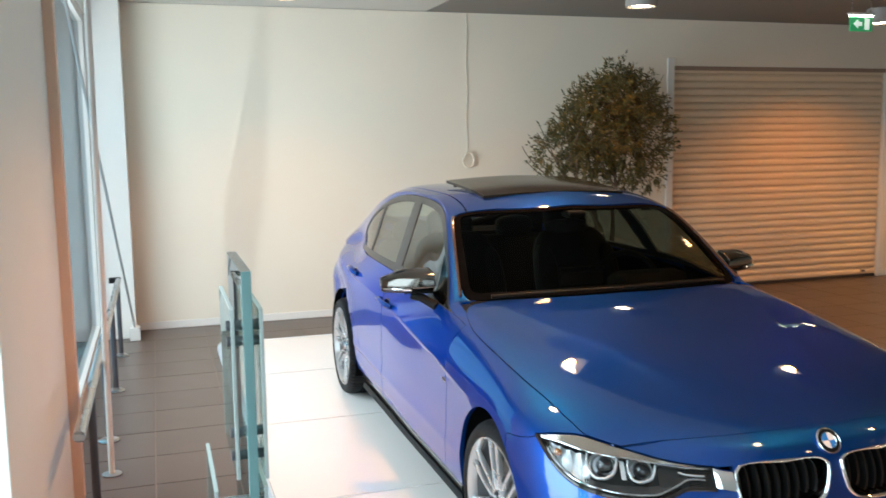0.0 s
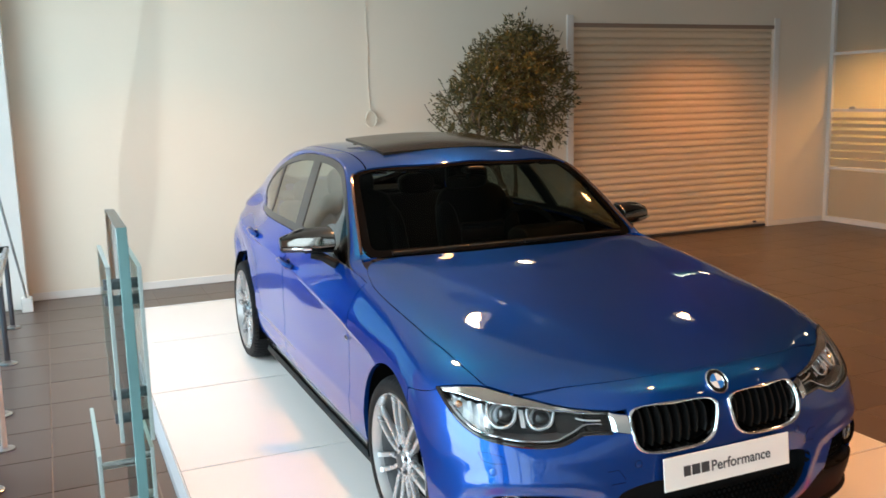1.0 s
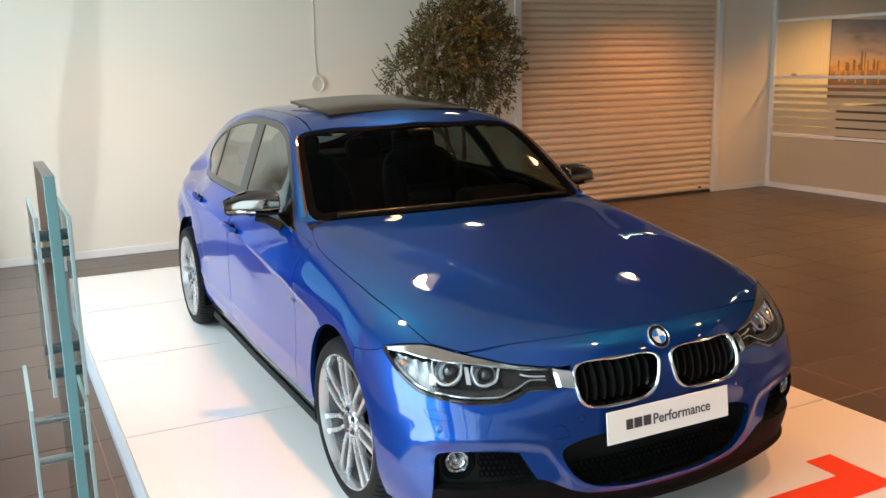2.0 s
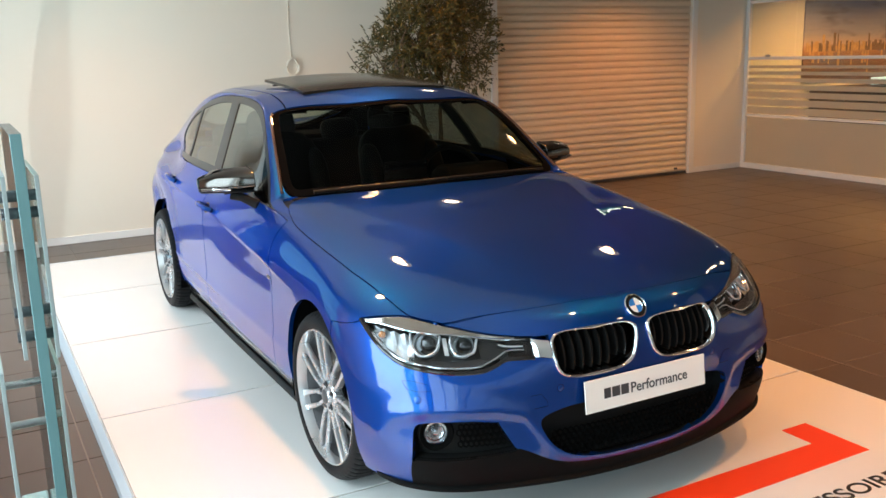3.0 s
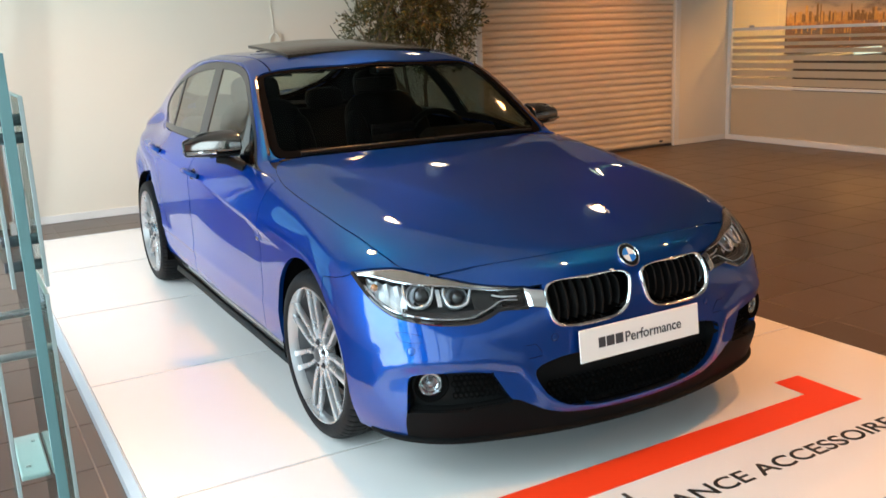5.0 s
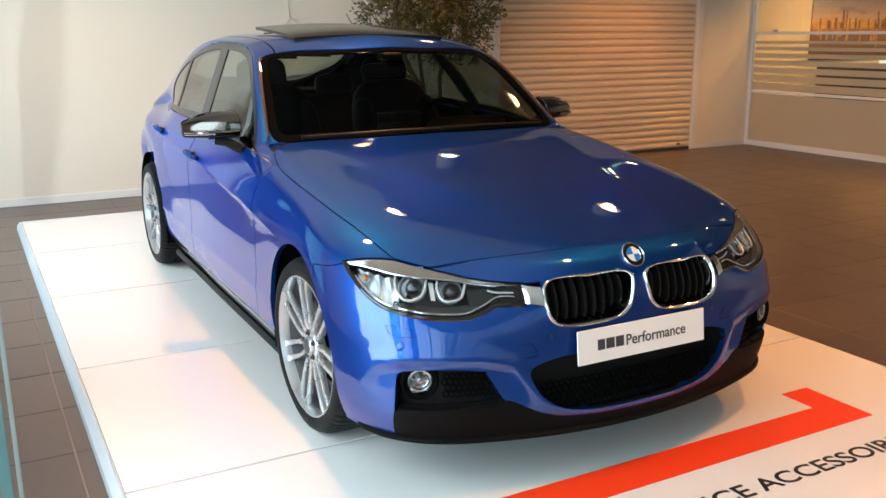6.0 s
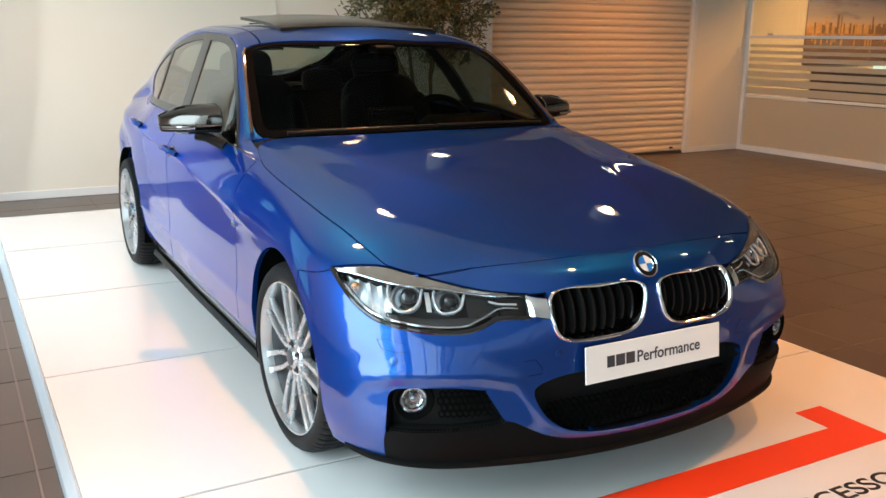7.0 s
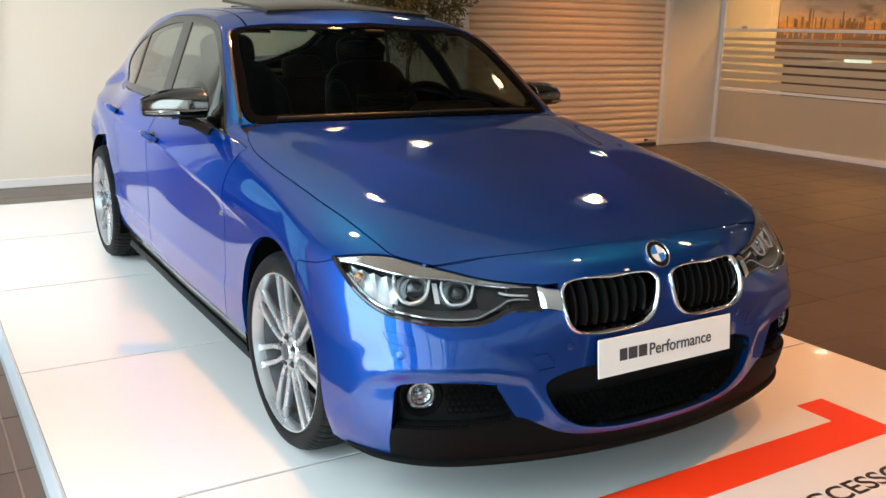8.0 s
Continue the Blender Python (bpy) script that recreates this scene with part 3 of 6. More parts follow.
# ---------------------------------------------------------------- the show stand
def show_stand():
    t = thing("show_stand", "low white gloss car show stand with pale edging", "platform")
    cuts = [STAND_NEAR, .65, 1.875, 3.10, 4.28, STAND_FAR]
    for a, b in zip(cuts, cuts[1:]):
        part("panel", box(-STAND_X, STAND_X, a + .006, b - .006, -.022, 0, .002), STAND_WHITE, t)
    part("joint_filler", box(-STAND_X + .002, STAND_X - .002, STAND_NEAR + .01, STAND_FAR - .01, -.04, -.006), STAND_JOINT, t)
    part("frame", box(-STAND_X + .01, STAND_X - .01, STAND_NEAR + .02, STAND_FAR - .02, FLOOR, -.041), STAND_EDGE, t)
    w = .035
    side = [(STAND_X + .002, -.0025), (STAND_X + .010, -.001), (STAND_X + w, -.030), (STAND_X + w + .004, FLOOR), (STAND_X + .002, FLOOR)]
    part("edging", prism([(x, z) for x, z in side], 1, STAND_NEAR - w, STAND_FAR + w), STAND_EDGE, t)
    part("edging", prism([(-x, z) for x, z in side], 1, STAND_NEAR - w, STAND_FAR + w), STAND_EDGE, t)
    for y0, y1 in ((STAND_FAR + .002, STAND_FAR + w), (STAND_NEAR - w, STAND_NEAR - .002)):
        part("edging", box(-STAND_X, STAND_X, y0, y1, FLOOR, -.002, .004), STAND_EDGE, t)
    red = part("red_figure", prism([(-1.25, -.115), (1.047, -.10), (1.047, .205), (.905, .205), (.905, .055), (-1.25, .045)], 2, .0003, .0014), RED, t, "red vinyl bar with a raised flag end")
    words("PERFORMANCE ACCESSOIRES", LETTER, "lettering", t, pose(-.66, -.318, .0012), 1.68, .074, .001)
    words("TION.", LETTER, "lettering", t, pose(-.52, -.222, .0012), .345, .074, .001)


show_stand()


# glass leaflet stand
def glass_stand():
    t = thing("glass_display_stand", "tall green-edged glass display stand with clamped side panes", "display stand")
    X, y0, y1 = -1.855, -.56, -.25

    def sheet(name, x0, x1, a, b, z0, z1, edge=GLASS_EDGE, label=""):
        g = part(name, box(x0, x1, a + .003, b - .003, z0 + .002, z1 - .002), GREEN_GLASS, t, label)
        e = .0015
        bm = box(x0, x1, a, a + .003, z0, z1, e / 2)
        part("ground_edge", bm, edge, g, "ground glass edge")
        bm = box(x0, x1, b - .003, b, z0, z1, e / 2)
        box(x0, x1, a + .003, b - .003, z1 - .002, z1, 0, bm)
        part("ground_edge", bm, DARK_EDGE if edge is GLASS_EDGE else edge, g, "darker top and rear edge")
        return g

    sheet("main_pane", X - .009, X + .009, y0, y1, FLOOR + .02, 1.455, label="thick upright glass pane")
    for dx, a, b, z0, z1 in ((-.027, y0, y1 - .03, 1.072, 1.388), (.024, y0, y1 - .03, 1.068, 1.386), (-.068, y0, y1 - .03, .16, 1.055), (.021, y0, y1 - .03, .16, 1.055)):
        sheet("side_pane", X + dx - .0035, X + dx + .0035, a, b, z0, z1, edge=PALE_EDGE)
    for z in (1.345, 1.315, 1.14, 1.095):
        part("clamp", tube([(X - .034, -.49, z), (X - .009, -.49, z)], .010, 12), DARK_STEEL, t, "dark round clamp", smooth=True)
        part("clamp", tube([(X + .009, -.49, z), (X + .031, -.49, z)], .010, 12), DARK_STEEL, t, "dark round clamp", smooth=True)
    for z in (1.02, .945, .40):
        part("spacer", tube([(X - .070, -.52, z), (X - .009, -.52, z)], .007, 12), STEEL, t, "steel spacer rod", smooth=True)
        part("spacer", tube([(X + .009, -.50, z), (X + .025, -.50, z)], .007, 12), STEEL, t, "steel spacer rod", smooth=True)
    tray = part("tray", box(X - .060, X - .011, y0 + .09, y1 - .02, .690, .700, .003), PALE_EDGE, t, "small pale grey leaflet tray")
    for a, b in ((-.045, y0 + .13), (-.025, y1 - .06)):
        part("screw", tube([(X + a, b, .700), (X + a, b, .7025)], .004, 10), STEEL, tray, "steel screw head", smooth=True)
    part("base_plate", box(X - .17, X + .12, y0 - .02, y1 + .1, FLOOR, FLOOR + .02, .004), STEEL, t, "steel base plate")


glass_stand()


# olive tree in a planter
def olive_tree():
    t = thing("olive_tree", "bushy olive tree with a dense rounded crown", "tree", pose(2.3, 5.85, FLOOR) @ Matrix.Diagonal((.92, .92, .97, 1)))
    part("planter", lathe([(0, 0), (.24, 0), (.30, .48), (.305, .52), (.28, .52), (.27, .46), (0, .46)], 32), POT, t, "round charcoal planter", smooth=True)
    part("soil", lathe([(.268, .465), (.12, .48), (0, .485)], 24), SOIL, t, smooth=True)
    rnd = random.Random(11)
    wood, tips = bmesh.new(), []
    # three main stems that fork upward
    def limb(p, d, length, r, level):
        pts = [p]
        for k in range(5):
            d = (d + Vector((rnd.uniform(-.22, .22), rnd.uniform(-.22, .22), rnd.uniform(-.04, .14)))).normalized()
            p = p + d * (length / 5)
            pts.append(p)
        tube(pts, r, 7, wood, taper=r * .55)
        if level == 0:
            tips.append((p, d))
            return
        for k in range(3 if level > 1 else 4):
            a = rnd.uniform(0, 6.28)
            nd = (d * .8 + Vector((math.cos(a), math.sin(a), rnd.uniform(-.1, .5))) * .75).normalized()
            limb(pts[rnd.choice((3, 4, 5))], nd, length * .62, r * .5, level - 1)
    for a in (.3, 2.5, 4.5):
        limb(Vector((.05 * math.cos(a), .05 * math.sin(a), .44)), Vector((.22 * math.cos(a), .22 * math.sin(a), 1)).normalized(), 1.05, .032, 2)
    part("trunk", wood, BARK, t, "twisted grey-brown stems", smooth=True)
    # lobes of the crown: centre and radius
    lobes = [((-.02, 0, 1.98), .40), ((.30, .05, 2.08), .33), ((-.34, -.05, 1.80), .30), ((.46, 0, 1.82), .29), ((.05, -.1, 2.26), .23), ((-.56, .05, 1.66), .22), ((.32, .1, 1.50), .19), ((-.10, .1, 1.58), .20), ((.50, -.05, 1.42), .13), ((.12, 0, 1.36), .14)]
    leaf_verts, leaf_faces = [], []

    def leaf(p, d, size):
        side = d.cross(Vector((rnd.uniform(-1, 1), rnd.uniform(-1, 1), rnd.uniform(-1, 1))))
        if side.length < .05:
            return
        side.normalize()
        nrm = side.cross(d)
        i = len(leaf_verts)
        w = size * .15
        for q in (p, p + d * size * .45 + side * w + nrm * size * .05, p + d * size, p + d * size * .45 - side * w + nrm * size * .05):
            leaf_verts.append(q[:])
        leaf_faces.append((i, i + 1, i + 2, i + 3))

    twigs = bmesh.new()
    for c, r in lobes:
        c = Vector(c)
        for k in range(int(430 * (r / .4) ** 2)):
            v = Vector((rnd.gauss(0, 1), rnd.gauss(0, .75), rnd.gauss(0, 1))).normalized() * (r * rnd.uniform(.35, 1.0) ** .55)
            p = c + v
            if p.y > .66:
                continue
            out = (v.normalized() + Vector((0, 0, rnd.uniform(-.3, .8))) + Vector((rnd.uniform(-.6, .6), rnd.uniform(-.6, .6), 0))).normalized()
            stem = rnd.uniform(.08, .17) * (1.35 if rnd.random() < .12 else 1)
            if k % 3 == 0:
                tube([p - out * .02, p + out * stem], .0022, 3, twigs, False, .001)
            for j in range(9):
                f = j / 9
                d = (out * .7 + Vector((rnd.uniform(-1, 1), rnd.uniform(-1, 1), rnd.uniform(-1, 1))) * .8).normalized()
                leaf(p + out * stem * f, d, rnd.uniform(.04, .070))
    mesh = bpy.data.meshes.new("crown")
    mesh.from_pydata(leaf_verts, [], leaf_faces)
    mesh.materials.append(LEAF)
    crown = new("crown", mesh)
    crown.parent = t
    tagged(crown, "many small narrow olive leaves", kind="stuff")
    part("twig_mass", twigs, BARK, t, "fine bare twigs between the leaves")


olive_tree()
# ---------------------------------------------------------------- car body surface
# Feature lines of half the body, nose to tail: (across, along, up) at seventeen stations each.
LINE_EDGE = [(0, 0.015, 0.180), (0.294, 0.035, 0.184), (0.543, 0.097, 0.188), (0.741, 0.212, 0.188), (0.839, 0.431, 0.182), (0.829, 0.813, 0.18), (0.818, 1.21, 0.185), (0.818, 1.6, 0.19), (0.818, 1.87, 0.19),
    (0.818, 2.16, 0.19), (0.814, 2.6, 0.195), (0.811, 3.1, 0.2), (0.794, 3.5, 0.21), (0.745, 3.95, 0.22), (0.665, 4.42, 0.25), (0.47, 4.55, 0.25), (0, 4.58, 0.25)]
LINE_SKIRT = [(0, 0.01, 0.27), (0.294, 0.027, 0.27), (0.553, 0.082, 0.27), (0.766, 0.202, 0.27), (0.877, 0.431, 0.27), (0.87, 0.813, 0.27), (0.851, 1.21, 0.265), (0.847, 1.6, 0.265), (0.847, 1.87, 0.265),
    (0.847, 2.16, 0.265), (0.843, 2.6, 0.27), (0.843, 3.1, 0.275), (0.834, 3.5, 0.28), (0.791, 3.95, 0.29), (0.694, 4.44, 0.31), (0.49, 4.58, 0.32), (0, 4.61, 0.32)]
LINE_LOW = [(0, 0.026, 0.4), (0.304, 0.043, 0.4), (0.563, 0.089, 0.4), (0.782, 0.207, 0.41), (0.892, 0.431, 0.42), (0.888, 0.813, 0.42), (0.866, 1.21, 0.4), (0.862, 1.6, 0.4), (0.862, 1.87, 0.4),
    (0.862, 2.16, 0.4), (0.858, 2.6, 0.41), (0.856, 3.1, 0.42), (0.846, 3.5, 0.43), (0.805, 3.95, 0.43), (0.704, 4.46, 0.44), (0.499, 4.6, 0.45), (0, 4.63, 0.45)]
LINE_MID = [(0, 0.026, 0.51), (0.304, 0.043, 0.51), (0.563, 0.102, 0.52), (0.783, 0.222, 0.53), (0.89, 0.431, 0.55), (0.891, 0.813, 0.56), (0.874, 1.21, 0.545), (0.872, 1.6, 0.54), (0.873, 1.87, 0.54),
    (0.874, 2.16, 0.545), (0.871, 2.6, 0.55), (0.867, 3.1, 0.56), (0.852, 3.5, 0.57), (0.809, 3.95, 0.58), (0.704, 4.46, 0.6), (0.499, 4.6, 0.62), (0, 4.63, 0.62)]
LINE_LAMP = [(0, 0.034, 0.6), (0.304, 0.055, 0.605), (0.553, 0.142, 0.615), (0.766, 0.262, 0.63), (0.875, 0.451, 0.655), (0.886, 0.813, 0.68), (0.877, 1.21, 0.67), (0.878, 1.6, 0.67), (0.88, 1.87, 0.67),
    (0.882, 2.16, 0.675), (0.88, 2.6, 0.685), (0.875, 3.1, 0.7), (0.854, 3.5, 0.72), (0.802, 3.95, 0.74), (0.694, 4.45, 0.78), (0.49, 4.58, 0.8), (0, 4.61, 0.8)]
LINE_CREASE = [(0, 0.05, 0.66), (0.304, 0.085, 0.665), (0.543, 0.197, 0.685), (0.741, 0.327, 0.71), (0.847, 0.501, 0.735), (0.861, 0.813, 0.775), (0.867, 1.21, 0.793), (0.873, 1.6, 0.808), (0.875, 1.87, 0.817),
    (0.877, 2.16, 0.826), (0.874, 2.6, 0.841), (0.865, 3.1, 0.858), (0.837, 3.5, 0.873), (0.792, 3.95, 0.892), (0.612, 4.42, 0.915), (0.46, 4.55, 0.93), (0, 4.585, 0.94)]
LINE_BELT = [(0, 0.07, 0.7), (0.304, 0.11, 0.71), (0.521, 0.245, 0.735), (0.696, 0.415, 0.77), (0.778, 0.593, 0.8), (0.8, 0.838, 0.838), (0.809, 1.21, 0.885), (0.814, 1.6, 0.918), (0.814, 1.87, 0.931),
    (0.813, 2.16, 0.943), (0.809, 2.6, 0.958), (0.791, 3.1, 0.975), (0.726, 3.5, 0.982), (0.664, 3.95, 0.973), (0.627, 4.4, 0.959), (0.421, 4.53, 0.99), (0, 4.56, 1)]
LINE_SHOULDER = [(0, 0.085, 0.72), (0.284, 0.135, 0.735), (0.47, 0.295, 0.77), (0.613, 0.495, 0.81), (0.681, 0.69, 0.845), (0.717, 0.895, 0.875), (0.75, 1.23, 0.921), (0.787, 1.57, 0.943), (0.763, 1.85, 1.022),
    (0.72, 2.13, 1.129), (0.702, 2.6, 1.165), (0.691, 3.1, 1.159), (0.677, 3.52, 1.127), (0.635, 3.95, 1.05), (0.56, 4.39, 1.03), (0.412, 4.52, 1.03), (0, 4.545, 1.04)]
LINE_RAIL = [(0, 0.1, 0.735), (0.255, 0.165, 0.755), (0.402, 0.355, 0.795), (0.529, 0.575, 0.835), (0.598, 0.765, 0.87), (0.642, 0.945, 0.895), (0.696, 1.27, 0.94), (0.757, 1.55, 0.962), (0.673, 1.883, 1.215),
    (0.605, 2.151, 1.337), (0.577, 2.637, 1.376), (0.563, 3.134, 1.371), (0.569, 3.551, 1.301), (0.574, 3.997, 1.158), (0.471, 4.395, 1.098), (0.372, 4.51, 1.075), (0, 4.53, 1.068)]
LINE_HALF = [(0, 0.11, 0.745), (0.137, 0.185, 0.768), (0.216, 0.375, 0.815), (0.274, 0.59, 0.86), (0.304, 0.78, 0.893), (0.328, 0.96, 0.92), (0.353, 1.23, 0.957), (0.392, 1.445, 0.98), (0.367, 1.744, 1.202),
    (0.338, 2.022, 1.36), (0.328, 2.568, 1.414), (0.323, 3.095, 1.411), (0.323, 3.51, 1.35), (0.333, 3.975, 1.13), (0.294, 4.382, 1.108), (0.196, 4.49, 1.09), (0, 4.525, 1.075)]
LINE_MIDDLE = [(0, 0.115, 0.75), (0, 0.205, 0.775), (0, 0.395, 0.825), (0, 0.605, 0.87), (0, 0.795, 0.9), (0, 0.975, 0.93), (0, 1.21, 0.962), (0, 1.405, 0.985), (0, 1.681, 1.18),
    (0, 1.951, 1.359), (0, 2.531, 1.43), (0, 3.071, 1.419), (0, 3.481, 1.345), (0, 3.95, 1.108), (0, 4.385, 1.102), (0, 4.48, 1.092), (0, 4.52, 1.082)]
LINES = [LINE_EDGE, LINE_SKIRT, LINE_LOW, LINE_MID, LINE_LAMP, LINE_CREASE, LINE_BELT, LINE_SHOULDER, LINE_RAIL, LINE_HALF, LINE_MIDDLE]
COWL = 7        # the station of the windscreen's foot


def spline(knots, values, at):
    """A natural cubic spline through values (n, k) at knots (n), read at the places at."""
    t, p = np.asarray(knots, float), np.asarray(values, float)
    n, h = len(t), np.diff(t)
    a = np.zeros((n, n))
    r = np.zeros((n, p.shape[1]))
    a[0, 0] = a[-1, -1] = 1
    for i in range(1, n - 1):
        a[i, i - 1:i + 2] = h[i - 1], 2 * (h[i - 1] + h[i]), h[i]
        r[i] = 6 * ((p[i + 1] - p[i]) / h[i] - (p[i] - p[i - 1]) / h[i - 1])
    m = np.linalg.solve(a, r)
    at = np.clip(at, t[0], t[-1])
    i = np.clip(np.searchsorted(t, at, side="right") - 1, 0, n - 2)
    w, hi = (at - t[i])[:, None], h[i][:, None]
    b = (p[i + 1] - p[i]) / hi - hi * (2 * m[i] + m[i + 1]) / 6
    return p[i] + b * w + m[i] / 2 * w ** 2 + (m[i + 1] - m[i]) / (6 * hi) * w ** 3


# folds of the front bumper as (u, v) lines: height, and how far each side fades
FOLDS = [([(3.55, 1.6), (3.3, 2.12), (2.9, 2.36), (2.4, 2.44), (1.95, 2.40), (1.58, 2.20), (1.44, 1.75), (1.25, 1.10), (1.0, .82), (.6, .64), (0, .60)], .009, .035, .011),
         ([(3.9, 3.55), (3.3, 3.28), (2.7, 3.10), (2.0, 3.05), (1.5, 3.02), (1.32, 2.6), (1.36, 2.2)], .002, .09, .020)]


def fold_distance(line, uu, vv):
    """Rough metres from a (u, v) line, and on which side of it."""
    best, sign = np.full(uu.shape, 9.0), np.ones(uu.shape)
    su, sv = .24, .12
    for (a, b), (c, d) in zip(line, line[1:]):
        ex, ey = (c - a) * su, (d - b) * sv
        wx, wy = (uu - a) * su, (vv - b) * sv
        t = np.clip((wx * ex + wy * ey) / (ex * ex + ey * ey), 0, 1)
        dist = np.hypot(wx - t * ex, wy - t * ey)
        near = dist < best
        best = np.where(near, dist, best)
        sign = np.where(near, np.sign(wx * ey - wy * ex + 1e-9), sign)
    return best, sign


def station_knots():
    pts = np.array([np.array(LINE_CREASE), np.array(LINE_BELT), np.array(LINE_MID)])
    d = np.linalg.norm(np.diff(pts, axis=1), axis=2).mean(axis=0)
    return np.concatenate([[0], np.cumsum(d)])


def along_line(line, us, creased):
    """Points of a feature line at the station numbers us; mirrored at nose and tail so that it meets its twin smoothly."""
    k, p, n = station_knots(), np.array(line, float), len(line)
    at = np.interp(us, np.arange(n), k)
    flip = np.array([-1, 1, 1])

    def fit_part(lo, hi):
        t, q = k[lo:hi + 1], p[lo:hi + 1]
        if lo == 0:
            t, q = np.concatenate([-k[2:0:-1], t]), np.concatenate([p[2:0:-1] * flip, q])
        if hi == n - 1:
            t, q = np.concatenate([t, 2 * k[-1] - k[-2:-4:-1]]), np.concatenate([q, p[-2:-4:-1] * flip])
        return spline(t, q, at)

    if not creased:
        return fit_part(0, n - 1)
    return np.where((us <= COWL)[:, None], fit_part(0, COWL), fit_part(COWL, n - 1))


def body_points(us, vs):
    """The half body's surface: an array (len(us), len(vs), 3)."""
    lines = np.array([along_line(line, us, i >= 8) for i, line in enumerate(LINES)])      # (11, nu, 3)
    spread = np.linalg.norm(np.diff(lines, axis=0), axis=2)
    k = np.concatenate([[0], np.cumsum(spread.mean(axis=1))])
    flip = np.array([-1, 1, 1])
    grid = np.concatenate([lines, lines[9:7:-1] * flip])
    kk = np.concatenate([k, 2 * k[-1] - k[9:7:-1]])
    at = np.interp(vs, np.arange(11), k)
    nu = len(us)
    out = spline(kk, grid.reshape(len(kk), nu * 3), at).reshape(len(vs), nu, 3).transpose(1, 0, 2)
    # over the cabin the roof breaks from the side along the rail
    side = spline(k[:9], lines[:9].reshape(9, nu * 3), at)
    top = spline(kk[8:], grid[8:].reshape(len(kk) - 8, nu * 3), at)
    broken = np.where((vs <= 8)[:, None], side, top).reshape(len(vs), nu, 3).transpose(1, 0, 2)
    w = np.clip((us - 6.6) / .8, 0, 1) * np.clip((13.2 - us) / .8, 0, 1)
    w = (.8 * w * w * (3 - 2 * w))[:, None, None]
    out = out * (1 - w) + broken * w
    # the crease along the flank: the skin is hollowed below it, strongest over the doors
    y, v = out[:, :, 1], vs[None, :]
    line = np.interp(us, [5.5, 6.08, 6.5, 6.71, 7.54, 8.67, 9.4, 11.5, 13], [4.05, 4.34, 4.56, 4.63, 4.76, 4.89, 4.97, 5.0, 5.0])[:, None]
    below, above = np.clip(line - v, 0, 4), np.clip(v - line, 0, 4)
    fade = np.clip((y - 1.0) / .35, 0, 1) * np.clip((4.3 - y) / .4, 0, 1)
    out[:, :, 0] -= .012 * fade * below * np.exp(-below * 2.2) * 2.2
    out[:, :, 0] += .0024 * fade * np.exp(-(above / .14) ** 2) * (v >= line) + .0024 * fade * np.exp(-(below / .07) ** 2) * (v < line)
    # the swage over the skirt
    low = np.clip(1 - np.abs(v - 2.0) / .7, 0, 1)
    out[:, :, 0] += .007 * fade * low ** 2
    # two soft ridges run up the bonnet from the grille
    x = out[:, :, 0]
    ridge = np.interp(y, [.15, .30, .44, .62, .79, 1.02, 1.34, 1.5], [.275, .285, .303, .336, .391, .477, .595, .64])
    on = np.clip((y - .15) / .45, 0, 1) ** 1.5 * np.clip((1.55 - y) / .3, 0, 1) * (v > 5.9) * (out[:, :, 2] < 1.0)
    off = x - ridge
    out[:, :, 2] += .0058 * on / (1 + (off / np.where(off > 0, .055, .17)) ** 2)
    # folds in the front bumper: a lip round lamp recess and inlet, and a line under the headlamps
    uu, vv = np.meshgrid(us, vs, indexing="ij")
    front = uu < 4.2
    if front.any():
        for line, height, inner, outer in FOLDS:
            d, sign = fold_distance(line, uu, vv)
            push = height * np.where(sign > 0, np.exp(-(d / inner) ** 2), np.exp(-d / outer))
            push *= front * np.clip((4.1 - uu) / .4, 0, 1)
            out[:, :, 1] -= push
            out[:, :, 0] += push * .5 * np.clip(uu / 3, 0, 1)
    return out


# ---------------------------------------------------------------- the car's skin, cut into panels
US = np.concatenate([np.linspace(0, 4.25, 4 * 25 + 1)[:-1], np.linspace(4.25, 7, 61)[:-1], np.linspace(7, 16, 109)])
VS = np.concatenate([np.linspace(0, 3.9, 36)[:-1], np.linspace(3.9, 5.1, 41)[:-1], np.linspace(5.1, 7.4, 36)[:-1], np.linspace(7.4, 10, 61)])
GRID = body_points(US, VS)
U_LEN = station_knots()
_lines = np.array([along_line(line, US, i >= 8) for i, line in enumerate(LINES)])
V_LEN = np.concatenate([[0], np.cumsum(np.linalg.norm(np.diff(_lines, axis=0), axis=2).mean(axis=1))])


def flat(u, v):
    """Station numbers as metres along and round the skin."""
    return np.stack([np.interp(u, np.arange(17), U_LEN) + np.minimum(u, 0) * .3, np.interp(v, np.arange(11), V_LEN) + (np.maximum(v, 10) - 10) * .35 + np.minimum(v, 0) * .1], axis=-1)


